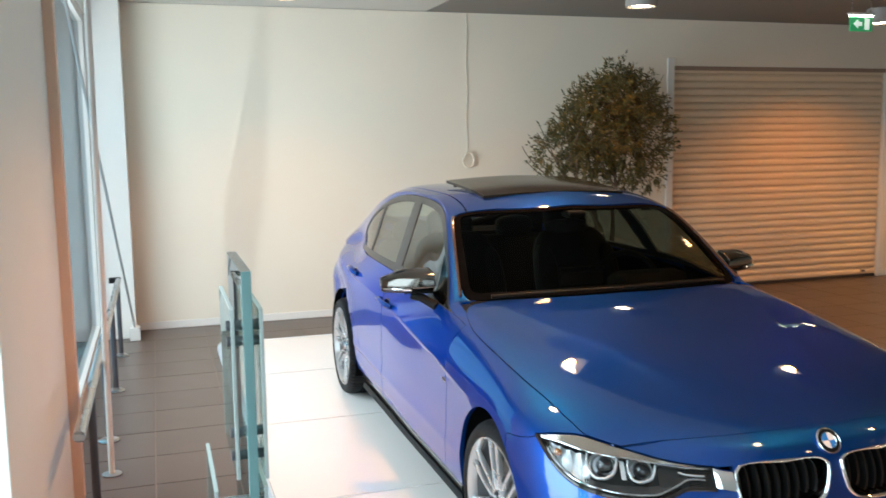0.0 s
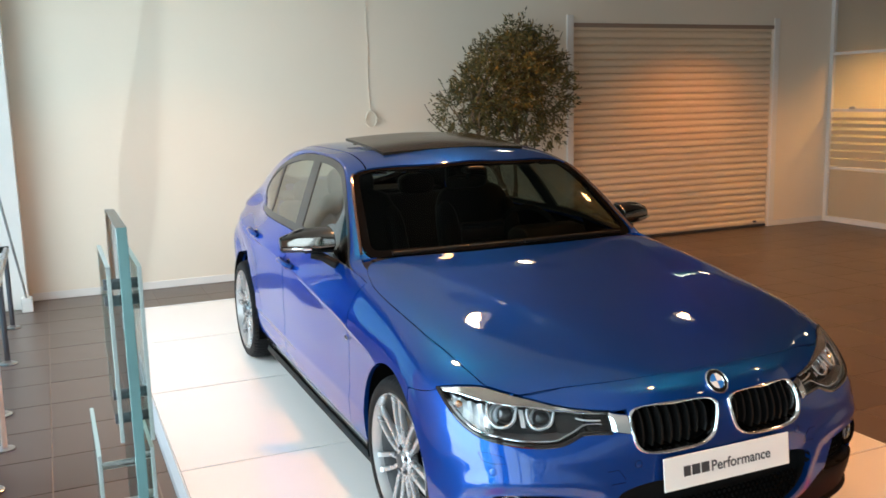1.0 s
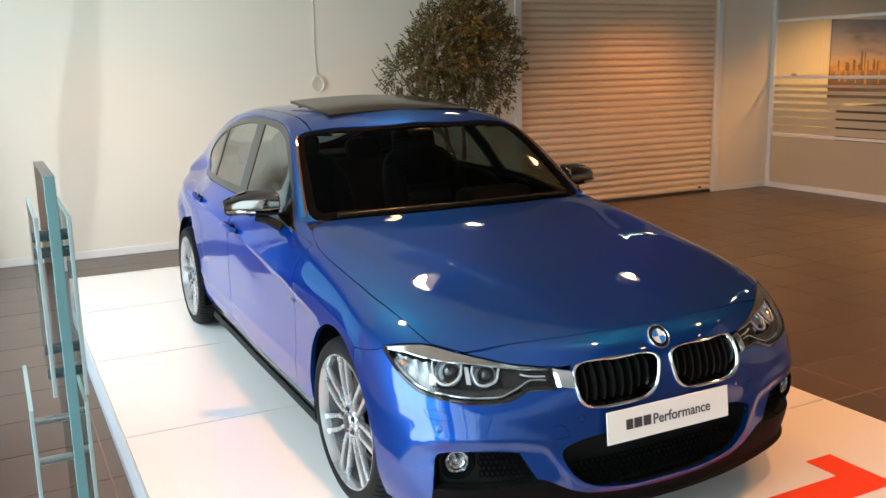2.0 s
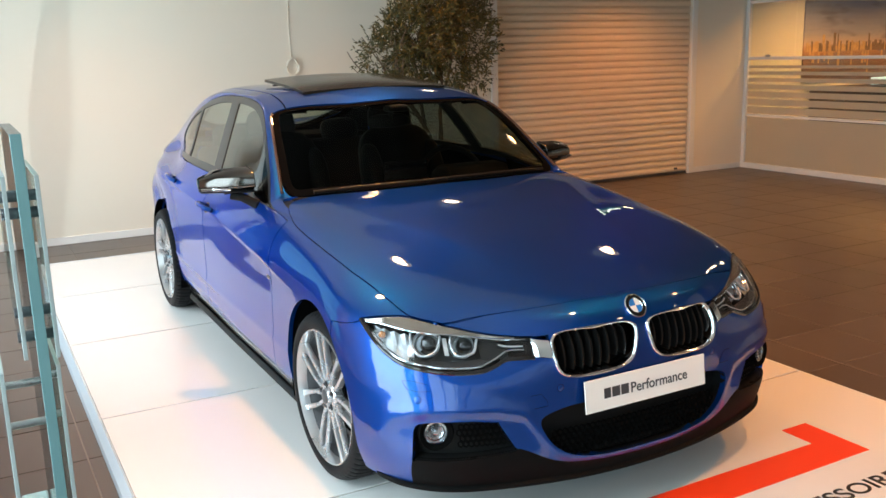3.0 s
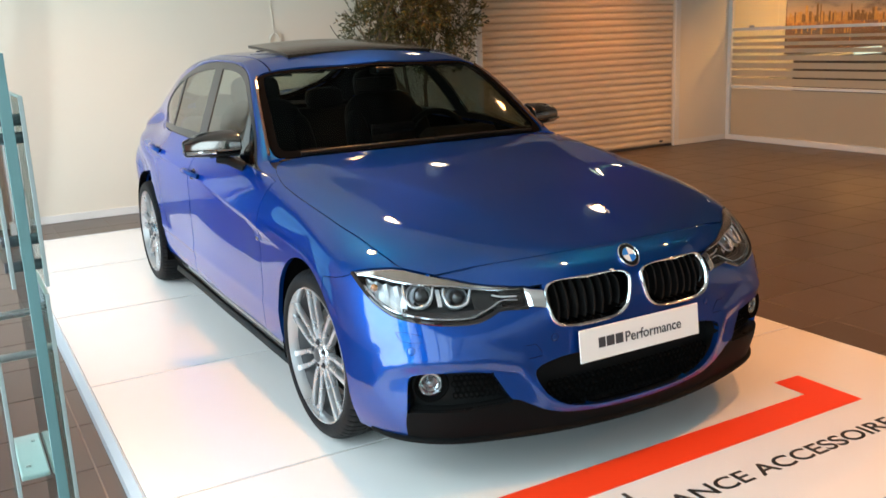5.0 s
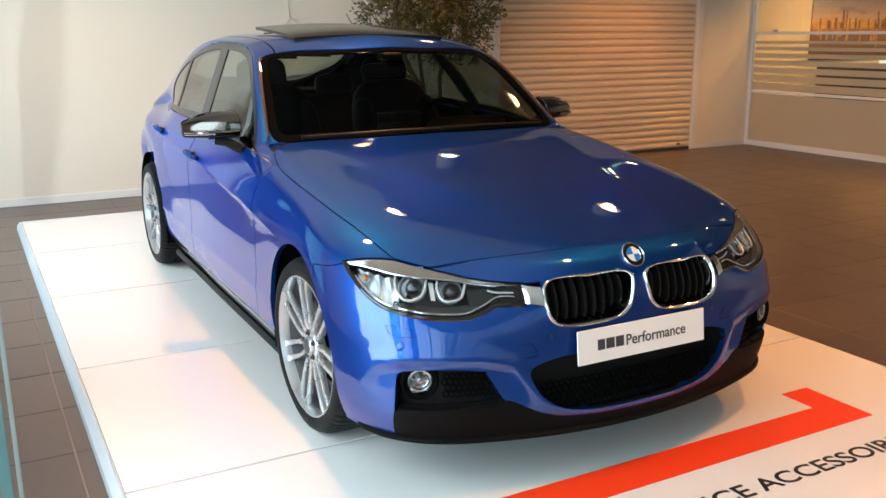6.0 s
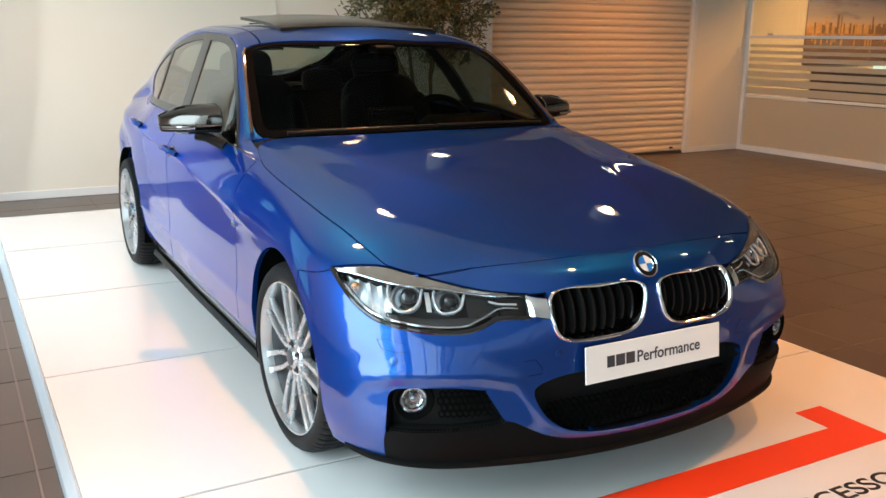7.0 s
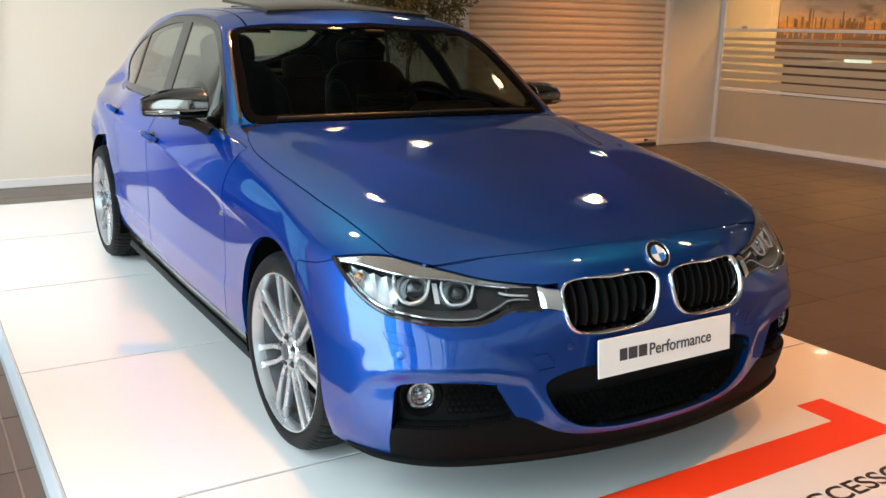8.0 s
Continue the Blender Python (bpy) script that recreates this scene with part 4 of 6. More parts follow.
def rounded(points, sharp=(), steps=6):
    """A closed outline through (u, v) points as metres; smooth but at the corners numbered in sharp."""
    p = np.array(points, float)
    q = flat(p[:, 0], p[:, 1])
    n, out = len(q), []
    for i in range(n):
        a, b, c, d = q[i - 1], q[i], q[(i + 1) % n], q[(i + 2) % n]
        t1 = (c - b) if i in sharp else (c - a) / 2
        t2 = (c - b) if (i + 1) % n in sharp else (d - b) / 2
        s = np.linalg.norm(c - b)
        t1, t2 = (t / max(np.linalg.norm(t), 1e-9) * min(np.linalg.norm(t), s) for t in (t1, t2))
        for k in range(steps):
            w = k / steps
            h = (2 * w ** 3 - 3 * w ** 2 + 1, w ** 3 - 2 * w ** 2 + w, -2 * w ** 3 + 3 * w ** 2, w ** 3 - w ** 2)
            out.append(h[0] * b + h[1] * t1 + h[2] * c + h[3] * t2)
    return np.array(out)


def distance(outline, pts):
    """Signed metres from an outline: less than zero inside."""
    a, b = outline, np.roll(outline, -1, axis=0)
    best = np.full(len(pts), 1e9)
    inside = np.zeros(len(pts), bool)
    for p, q in zip(a, b):
        e = q - p
        w = pts - p
        t = np.clip((w @ e) / max(e @ e, 1e-12), 0, 1)
        best = np.minimum(best, np.hypot(*(w - t[:, None] * e).T))
        cross = (p[1] > pts[:, 1]) != (q[1] > pts[:, 1])
        with np.errstate(divide="ignore", invalid="ignore"):
            xs = p[0] + (pts[:, 1] - p[1]) * e[0] / e[1]
        inside ^= cross & (pts[:, 0] < xs)
    return np.where(inside, -best, best)


class Sheet:
    """The skin of half the car as polygons with a panel name each; cut() splits it along the zero line of a field."""

    def __init__(self):
        nu, nv = len(US), len(VS)
        self.p = GRID.reshape(-1, 3)
        uu, vv = np.meshgrid(US, VS, indexing="ij")
        self.uv = np.stack([uu.ravel(), vv.ravel()], axis=1)
        self.faces = [(i * nv + j, (i + 1) * nv + j, (i + 1) * nv + j + 1, i * nv + j + 1) for i in range(nu - 1) for j in range(nv - 1)]
        self.tags = ["skin"] * len(self.faces)

    def cut(self, field, source, inside, gap=0.0):
        """Faces of the panel source that lie inside the field become the panel inside; a strip of width 2 * gap along the line is taken away."""
        for level in ((-gap, gap) if gap else (0.0,)):
            f = field(self.p, self.uv) - level
            f = np.where(np.abs(f) < 1e-6, 1e-6, f)
            neg = f < 0
            faces, tags, cuts, add_p, add_uv = [], [], {}, [], []
            base = len(self.p)
            for face, tag in zip(self.faces, self.tags):
                signs = [neg[i] for i in face]
                if tag not in source or all(signs) or not any(signs):
                    faces.append(face)
                    tags.append(tag)
                    continue
                sides = {True: [], False: []}
                n = len(face)
                for k in range(n):
                    i, j = face[k], face[(k + 1) % n]
                    sides[bool(neg[i])].append(i)
                    if neg[i] != neg[j]:
                        key = (min(i, j), max(i, j))
                        if key not in cuts:
                            lo, hi = key
                            w = f[lo] / (f[lo] - f[hi])
                            cuts[key] = base + len(add_p)
                            add_p.append(self.p[lo] + w * (self.p[hi] - self.p[lo]))
                            add_uv.append(self.uv[lo] + w * (self.uv[hi] - self.uv[lo]))
                        sides[True].append(cuts[key])
                        sides[False].append(cuts[key])
                for s in sides.values():
                    if len(s) > 2:
                        faces.append(tuple(s))
                        tags.append(tag)
            if add_p:
                self.p = np.concatenate([self.p, np.array(add_p)])
                self.uv = np.concatenate([self.uv, np.array(add_uv)])
            self.faces, self.tags = faces, tags
        mid_p = np.array([self.p[list(f)].mean(axis=0) for f in self.faces])
        mid_uv = np.array([self.uv[list(f)].mean(axis=0) for f in self.faces])
        f = field(mid_p, mid_uv)
        keep_f, keep_t = [], []
        for face, tag, d in zip(self.faces, self.tags, f):
            if tag in source:
                if gap and abs(d) < gap:
                    continue
                if d < 0:
                    tag = inside
            if tag != "void":
                keep_f.append(face)
                keep_t.append(tag)
        self.faces, self.tags = keep_f, keep_t

    def panel(self, names, lift=0.0, flange=.012, both=False, side=1):
        """The faces of the named panels as a bmesh on one side, or on both joined; free edges turn inward by flange metres."""
        bm = bmesh.new()
        for s in ((1, -1) if both else (side,)):
            at = {}
            for face, tag in zip(self.faces, self.tags):
                if tag not in names:
                    continue
                vs = []
                for i in face:
                    if i not in at:
                        at[i] = bm.verts.new(self.p[i] * (s, 1, 1))
                    vs.append(at[i])
                if s > 0:
                    vs = vs[::-1]
                try:
                    bm.faces.new(vs)
                except ValueError:
                    pass
        bmesh.ops.remove_doubles(bm, verts=bm.verts, dist=.0004)
        bm.normal_update()
        # the outward side: away from the car's core
        off = sum(((f.calc_center_median() - Vector((0, 2.3, .6))).dot(f.normal) > 0) * 1 for f in bm.faces)
        if off * 2 < len(bm.faces):
            bmesh.ops.reverse_faces(bm, faces=bm.faces)
            bm.normal_update()
        if lift:
            for v, d in [(v, v.normal.copy()) for v in bm.verts]:
                v.co += d * lift
        if flange:
            edges = [e for e in bm.edges if e.is_boundary and not all(abs(v.co.x) < 1e-4 for v in e.verts)]
            normal = {v: v.normal.copy() for e in edges for v in e.verts}
            made = bmesh.ops.extrude_edge_only(bm, edges=edges)["geom"]
            fresh = [g for g in made if isinstance(g, bmesh.types.BMVert)]
            tree = {}
            for v in normal:
                tree[(round(v.co.x, 5), round(v.co.y, 5), round(v.co.z, 5))] = normal[v]
            for v in fresh:
                d = tree.get((round(v.co.x, 5), round(v.co.y, 5), round(v.co.z, 5)))
                if d is not None:
                    v.co -= d * flange
        return bm


def shape(points, sharp=(), steps=6):
    outline = rounded(points, sharp, steps)
    return lambda p, uv: distance(outline, flat(uv[:, 0], uv[:, 1]))


def circle(y, z, r, front):
    """A wheel opening seen from the side; only the flank counts."""
    return lambda p, uv: np.where((p[:, 0] > .45) & (uv[:, 1] < 5.2), np.hypot(p[:, 1] - y, p[:, 2] - z) - r, 1.0)


AXLE_F, AXLE_R, HUB, TYRE_R = .812, 3.615, .322, .322
ARCH_R = .372
lamp_shape = shape([(3.86, 4.79), (3.56, 5.02), (3.33, 5.17), (3.10, 5.28), (2.95, 5.31), (2.68, 5.24), (2.45, 5.17), (2.23, 5.07), (2.05, 4.98), (1.86, 4.91), (1.60, 4.88), (1.375, 4.88), (1.40, 3.96), (1.72, 3.94), (1.84, 3.82), (1.98, 3.65), (2.15, 3.56), (2.5, 3.55), (2.83, 3.62), (3.10, 3.70), (3.35, 3.90), (3.58, 4.22), (3.76, 4.55)], sharp=(0, 4, 6, 11, 12))
KIDNEY = [(1.185, 4.3), (1.165, 4.65), (1.10, 4.97), (.99, 5.19), (.8, 5.34), (.5, 5.44), (.22, 5.40), (.10, 5.15), (.065, 4.7), (.10, 3.85), (.18, 3.42), (.35, 3.20), (.75, 3.14), (1.0, 3.22), (1.13, 3.45), (1.185, 3.95)]
kidney_shape = shape(KIDNEY)
bridge_shape = shape([(1.368, 4.85), (1.16, 4.97), (1.20, 3.90), (1.39, 3.98)], sharp=(0, 1, 2, 3))
fog_shape = shape([(3.04, 1.70), (3.0, 1.98), (2.92, 2.09), (2.67, 2.17), (2.25, 2.19), (1.93, 2.11), (1.83, 1.75), (1.75, 1.42), (1.70, 1.30), (2.33, 1.22), (3.10, 1.16)], sharp=(5, 8, 10))
lower_shape = shape([(-.6, -.6), (-.6, .48), (0, .48), (.6, .53), (1.0, .66), (1.25, .86), (1.42, 1.07), (1.74, 1.38), (2.33, 1.32), (3.09, 1.22), (3.17, .7), (3.27, -.6)], sharp=(0, 1, 9, 11))
inlet_shape = shape([(1.37, 2.02), (1.1, 2.22), (.85, 2.28), (0, 2.30), (-.6, 2.30), (-.6, .70), (0, .70), (.4, .70), (.75, .78), (1.02, 1.0), (1.22, 1.25), (1.34, 1.6)], sharp=(4, 5))
hood_shape = shape([(.44, 10.6), (.44, 10), (.49, 9.1), (.70, 8.2), (1.03, 7.42), (1.40, 6.66), (1.73, 6.12), (2.04, 5.70), (2.27, 5.42), (2.46, 5.23), (2.68, 5.29), (2.95, 5.36), (3.21, 5.68), (3.58, 5.96), (4.0, 6.11), (4.6, 6.19), (5.17, 6.18), (5.67, 6.20), (6.07, 6.37), (6.32, 6.9), (6.47, 7.6), (6.66, 8.2), (6.86, 9), (6.9, 10), (6.9, 10.6)], sharp=(0, 9, 11, 24))
screen_shape = shape([(7.02, 10.6), (7.02, 10), (7.0, 8.6), (7.06, 8.16), (7.7, 8.10), (8.42, 8.10), (8.60, 8.22), (8.78, 9), (8.91, 10), (8.91, 10.6)], sharp=(0, 9))
cowl_shape = shape([(6.0, 10.6), (6.2, 7.45), (6.5, 7.62), (6.95, 8.1), (7.05, 8.5), (7.05, 10.6)], sharp=(0, 1, 2, 3, 4, 5))
dlo_shape = shape([(6.72, 6.60), (7.2, 6.42), (8, 6.30), (9.25, 6.18), (10.5, 6.12), (11.6, 6.06), (12.22, 6.02), (12.40, 6.25), (12.38, 6.7), (12.18, 7.2), (11.84, 7.60), (11.4, 7.77), (10.94, 7.86), (10.4, 7.93), (9.9, 7.96), (9.2, 7.96), (8.6, 7.96), (7.9, 7.95), (7.4, 7.86), (7.05, 7.5)], sharp=(0,))
rear_screen_shape = shape([(11.98, 10.6), (11.98, 10), (12.0, 8.8), (12.15, 8.25), (13.0, 8.4), (13.15, 8.9), (13.1, 10), (13.1, 10.6)], sharp=(0, 7))
roof_shape = shape([(8.93, 10.6), (8.80, 9), (8.64, 8.34), (9.2, 8.30), (11.8, 8.30), (11.97, 9), (11.96, 10.6)], sharp=(0, 2, 6))
front_door = shape([(6.22, 6.3), (6.27, 5.3), (6.30, 4.4), (6.32, 3.4), (6.40, 2.2), (6.55, .95), (6.62, .90), (9.8, .88), (9.92, 1.0), (9.76, 2.4), (9.65, 3.6), (9.57, 5.0), (9.54, 6.3), (8, 6.5), (7.0, 6.75)], sharp=(0, 12))
rear_door = shape([(9.57, 6.3), (9.60, 5.0), (9.68, 3.6), (9.79, 2.4), (9.95, 1.0), (10.05, .88), (10.75, .90), (10.9, 1.3), (11.0, 2.2), (11.25, 3.1), (11.55, 3.9), (11.72, 4.8), (11.66, 6.05), (11.3, 6.06)], sharp=(0, 12))
skirt_shape = shape([(5.2, .86), (5.2, -.6), (12.0, -.6), (12.0, .86), (9, .84)], sharp=(0, 1, 2, 3))
seam_shape = shape([(-.6, -.7), (-.6, 5.2), (.1, 10.6), (.72, 10.6), (1.2, 8.0), (1.8, 6.10), (2.45, 5.21), (3.72, 4.86), (4.10, 4.42), (4.42, 4.10), (4.5, -.7)], sharp=(0, 1, 2, 3, 7, 9, 10))
tail_shape = shape([(13.75, 4.2), (13.6, 4.9), (14.0, 5.3), (15.1, 5.2), (15.15, 4.3), (14.5, 4.1)])
boot_shape = shape([(13.2, 10.6), (13.25, 9), (13.35, 8.3), (14.2, 7.2), (14.45, 5.5), (14.75, 4.0), (15.2, 3.6), (16.6, 3.6), (16.6, 10.6)], sharp=(0, 2, 7, 8))
rear_bumper_shape = shape([(13.0, -.6), (13.0, 3.6), (14, 3.75), (14.7, 3.75), (16.6, 3.5), (16.6, -.6)], sharp=(0, 1, 4, 5))
roundel_shape = lambda p, uv: np.hypot(p[:, 0], (p[:, 2] - .712) * 1.0) - .045

skin = Sheet()
skin.cut(circle(AXLE_F, HUB, ARCH_R, True), ("skin",), "void")
skin.cut(circle(AXLE_R, HUB, ARCH_R, False), ("skin",), "void")
skin.cut(screen_shape, ("skin",), "screen", .0025)
skin.cut(lambda p, uv: screen_shape(p, uv) + .026, ("screen",), "screen_clear")
skin.cut(hood_shape, ("skin",), "bonnet", .0022)
skin.cut(cowl_shape, ("skin",), "cowl")
skin.cut(rear_screen_shape, ("skin",), "rear_screen", .0025)
skin.cut(lambda p, uv: rear_screen_shape(p, uv) + .03, ("rear_screen",), "rear_clear")
skin.cut(dlo_shape, ("skin",), "dlo", .001)
pane_edge = lambda p, uv: dlo_shape(p, uv) + .020
skin.cut(pane_edge, ("dlo",), "panes")


def post_line(u0, v0, u1, v1, half):
    """A slanting strip across the side windows."""
    a, b = flat(np.array([u0, u1]), np.array([v0, v1]))
    d = (b - a) / np.linalg.norm(b - a)
    return lambda p, uv: np.abs((flat(uv[:, 0], uv[:, 1]) - a) @ np.array([-d[1], d[0]])) - half


skin.cut(post_line(9.58, 6.1, 10.0, 7.8, .046), ("panes",), "dlo")
skin.cut(post_line(11.0, 6.1, 11.42, 7.5, .014), ("panes",), "dlo")
for k, (face, tag) in enumerate(zip(skin.faces, skin.tags)):
    if tag == "panes":
        u, v = skin.uv[list(face)].mean(axis=0)
        skin.tags[k] = "pane_front" if u < 9.58 + (v - 6.1) / 1.7 * .42 else "pane_rear" if u < 11.0 + (v - 6.1) / 1.4 * .42 else "pane_quarter"
skin.cut(lamp_shape, ("skin",), "lamp", .003)
skin.cut(kidney_shape, ("skin",), "kidney", .001)
skin.cut(lambda p, uv: kidney_shape(p, uv) + .010, ("kidney",), "kidney_mouth")
skin.cut(bridge_shape, ("skin",), "bridge", .0015)
skin.cut(inlet_shape, ("skin",), "inlet")
skin.cut(fog_shape, ("skin",), "fog")
skin.cut(lower_shape, ("skin",), "lower")
skin.cut(front_door, ("skin",), "front_door", .0022)
skin.cut(rear_door, ("skin",), "rear_door", .0022)
skin.cut(skirt_shape, ("skin",), "skirt", .0012)
skin.cut(tail_shape, ("skin",), "tail", .0025)
skin.cut(rear_bumper_shape, ("skin",), "rear_bumper", .002)
skin.cut(boot_shape, ("skin",), "boot", .0022)
skin.cut(roof_shape, ("skin",), "roof", .003)
skin.cut(seam_shape, ("skin",), "bumper", .0016)
for k, (face, tag) in enumerate(zip(skin.faces, skin.tags)):
    if tag == "skin":
        u, v = skin.uv[list(face)].mean(axis=0)
        skin.tags[k] = "fender" if u < 7 and v < 7.7 and u < 6.6 else "quarter"


def skin_point(u, v, side=1, lift=0.0):
    """A place on the skin and its outward direction."""
    e = .03
    q = body_points(np.array([u - e, u, u + e]), np.array([v - e, v, v + e]))
    n = Vector(np.cross(q[2, 1] - q[0, 1], q[1, 2] - q[1, 0])).normalized()
    p = Vector(q[1, 1])
    if n.dot(p - Vector((0, 2.3, .6))) < 0:
        n = -n
    p, n = Vector((p.x * side, p.y, p.z)), Vector((n.x * side, n.y, n.z))
    return p + n * lift, n


car = thing("car", "blue metallic four-door saloon car with tinted glass", "car", pose(0, 0, 0))


def skin_parts():
    part("bonnet", skin.panel(("bonnet",), both=True), PAINT, car, "long blue bonnet with two faint ridges", smooth=True, sharp=50)
    part("roof", skin.panel(("roof",), both=True), PAINT, car, smooth=True, sharp=50)
    part("front_bumper", skin.panel(("bumper",), both=True, flange=.022), PAINT, car, "sculpted blue front bumper", smooth=True, sharp=50)
    part("lower_grille_surround", skin.panel(("lower",), both=True, flange=.02), SKIRT, car, "black satin lower bumper", smooth=True, sharp=50)
    part("cowl", skin.panel(("cowl",), lift=-.012, both=True), BLACK_SATIN, car, "black cowl under the windscreen", smooth=True)
    part("rear_bumper", skin.panel(("rear_bumper",), both=True), PAINT, car, smooth=True, sharp=50)
    part("boot_lid", skin.panel(("boot",), both=True), PAINT, car, smooth=True, sharp=50)
    part("windscreen", skin.panel(("screen_clear",), lift=-.003, both=True, flange=0), SCREEN, car, "raked windscreen", smooth=True)
    part("windscreen_border", skin.panel(("screen",), lift=-.003, both=True, flange=.01), BLACK_MATT, car, "black border of the windscreen", smooth=True)
    part("rear_window_border", skin.panel(("rear_screen",), lift=-.003, both=True, flange=.026), BLACK_MATT, car, "black border of the rear window", smooth=True)
    part("rear_window", skin.panel(("rear_clear",), lift=-.003, both=True, flange=0), REAR_GLASS, car, "clear rear window", smooth=True)
    for side in (1, -1):
        for name, tag, mat, label in (("fender", "fender", PAINT, ""), ("front_door", "front_door", PAINT, ""), ("rear_door", "rear_door", PAINT, ""), ("body_side", "quarter", PAINT, "pillars and rear flank"),
                                      ("side_skirt", "skirt", SILL, "gloss black side skirt"), ("tail_lamp", "tail", TAIL_RED, "red tail lamp")):
            ob = part(name, skin.panel((tag,), side=side, flange=.018 if tag == "fender" else .012), mat, car, label, smooth=True, sharp=50)
        part("window_trim", skin.panel(("dlo",), side=side, lift=.001, flange=.012), WINDOW_TRIM, car, "dark grey gloss window surround", smooth=True, sharp=50)
        for tag in ("pane_front", "pane_rear", "pane_quarter"):
            part("side_window", skin.panel((tag,), side=side, lift=-.003, flange=0), SIDE_GLASS, car, "grey tinted side window", smooth=True)


skin_parts()


def lining():
    """The dark inner shell behind panels, roof and doors, open at every window."""
    us, vs = np.linspace(4.4, 15.2, 110), np.linspace(1.0, 10, 55)
    q = body_points(us, vs)
    du, dv = np.gradient(q, axis=0), np.gradient(q, axis=1)
    n = np.cross(du, dv)
    n /= np.maximum(np.linalg.norm(n, axis=2, keepdims=True), 1e-9)
    out = q - np.array([0, 2.3, .6])
    n *= np.sign((n * out).sum(axis=2, keepdims=True))
    q = q - n * .03
    uu, vv = np.meshgrid(us, vs, indexing="ij")
    pts, uv = q.reshape(-1, 3), np.stack([uu.ravel(), vv.ravel()], axis=1)
    bad = (screen_shape(pts, uv) < -.02) | (dlo_shape(pts, uv) < -.012) | (rear_screen_shape(pts, uv) < -.02)
    for y in (AXLE_F, AXLE_R):
        bad |= (np.hypot(pts[:, 1] - y, pts[:, 2] - HUB) < ARCH_R + .03) & (uv[:, 1] < 5.5)
    bad |= (uv[:, 0] < 6.6) & (uv[:, 1] > 8.0) & (pts[:, 1] > 1.2)
    bm, nv = bmesh.new(), len(vs)
    for s in (1, -1):
        vs_ = [bm.verts.new((p[0] * s, p[1], p[2])) for p in pts]
        for i in range(len(us) - 1):
            for j in range(nv - 1):
                k = (i * nv + j, (i + 1) * nv + j, (i + 1) * nv + j + 1, i * nv + j + 1)
                if not any(bad[a] for a in k):
                    bm.faces.new([vs_[a] for a in k])
    bmesh.ops.delete(bm, geom=[v for v in bm.verts if not v.link_faces], context="VERTS")
    part("inner_lining", bm, BLACK_MATT, car, "dark inner lining", smooth=True)


lining()


def wheel_house(y, side):
    bm = bmesh.new()
    r, n = ARCH_R + .012, 24
    rings = []
    for x in (.855, .58):
        rings.append([bm.verts.new((side * x, y + r * math.cos(a), HUB + r * math.sin(a))) for a in [math.pi * (-.10 + 1.20 * k / n) for k in range(n + 1)]])
    for k in range(n):
        bm.faces.new((rings[0][k], rings[0][k + 1], rings[1][k + 1], rings[1][k]))
    bm.faces.new(rings[1])
    part("wheel_house", bm, BLACK_MATT, car, "black wheel arch liner", smooth=True)


for wy in (AXLE_F, AXLE_R):
    for ws in (1, -1):
        wheel_house(wy, ws)
part("underbody", box(-.78, .78, .35, 4.35, .17, .22, .02), BLACK_MATT, car, "dark flat underbody")
part("radiator_wall", box(-.62, .62, .40, .44, .22, .66, .01), BLACK_MATT, car, "dark wall behind the grilles")
part("front_crossmember", box(-.45, .45, .16, .42, .18, .20, .005), BLACK_MATT, car)


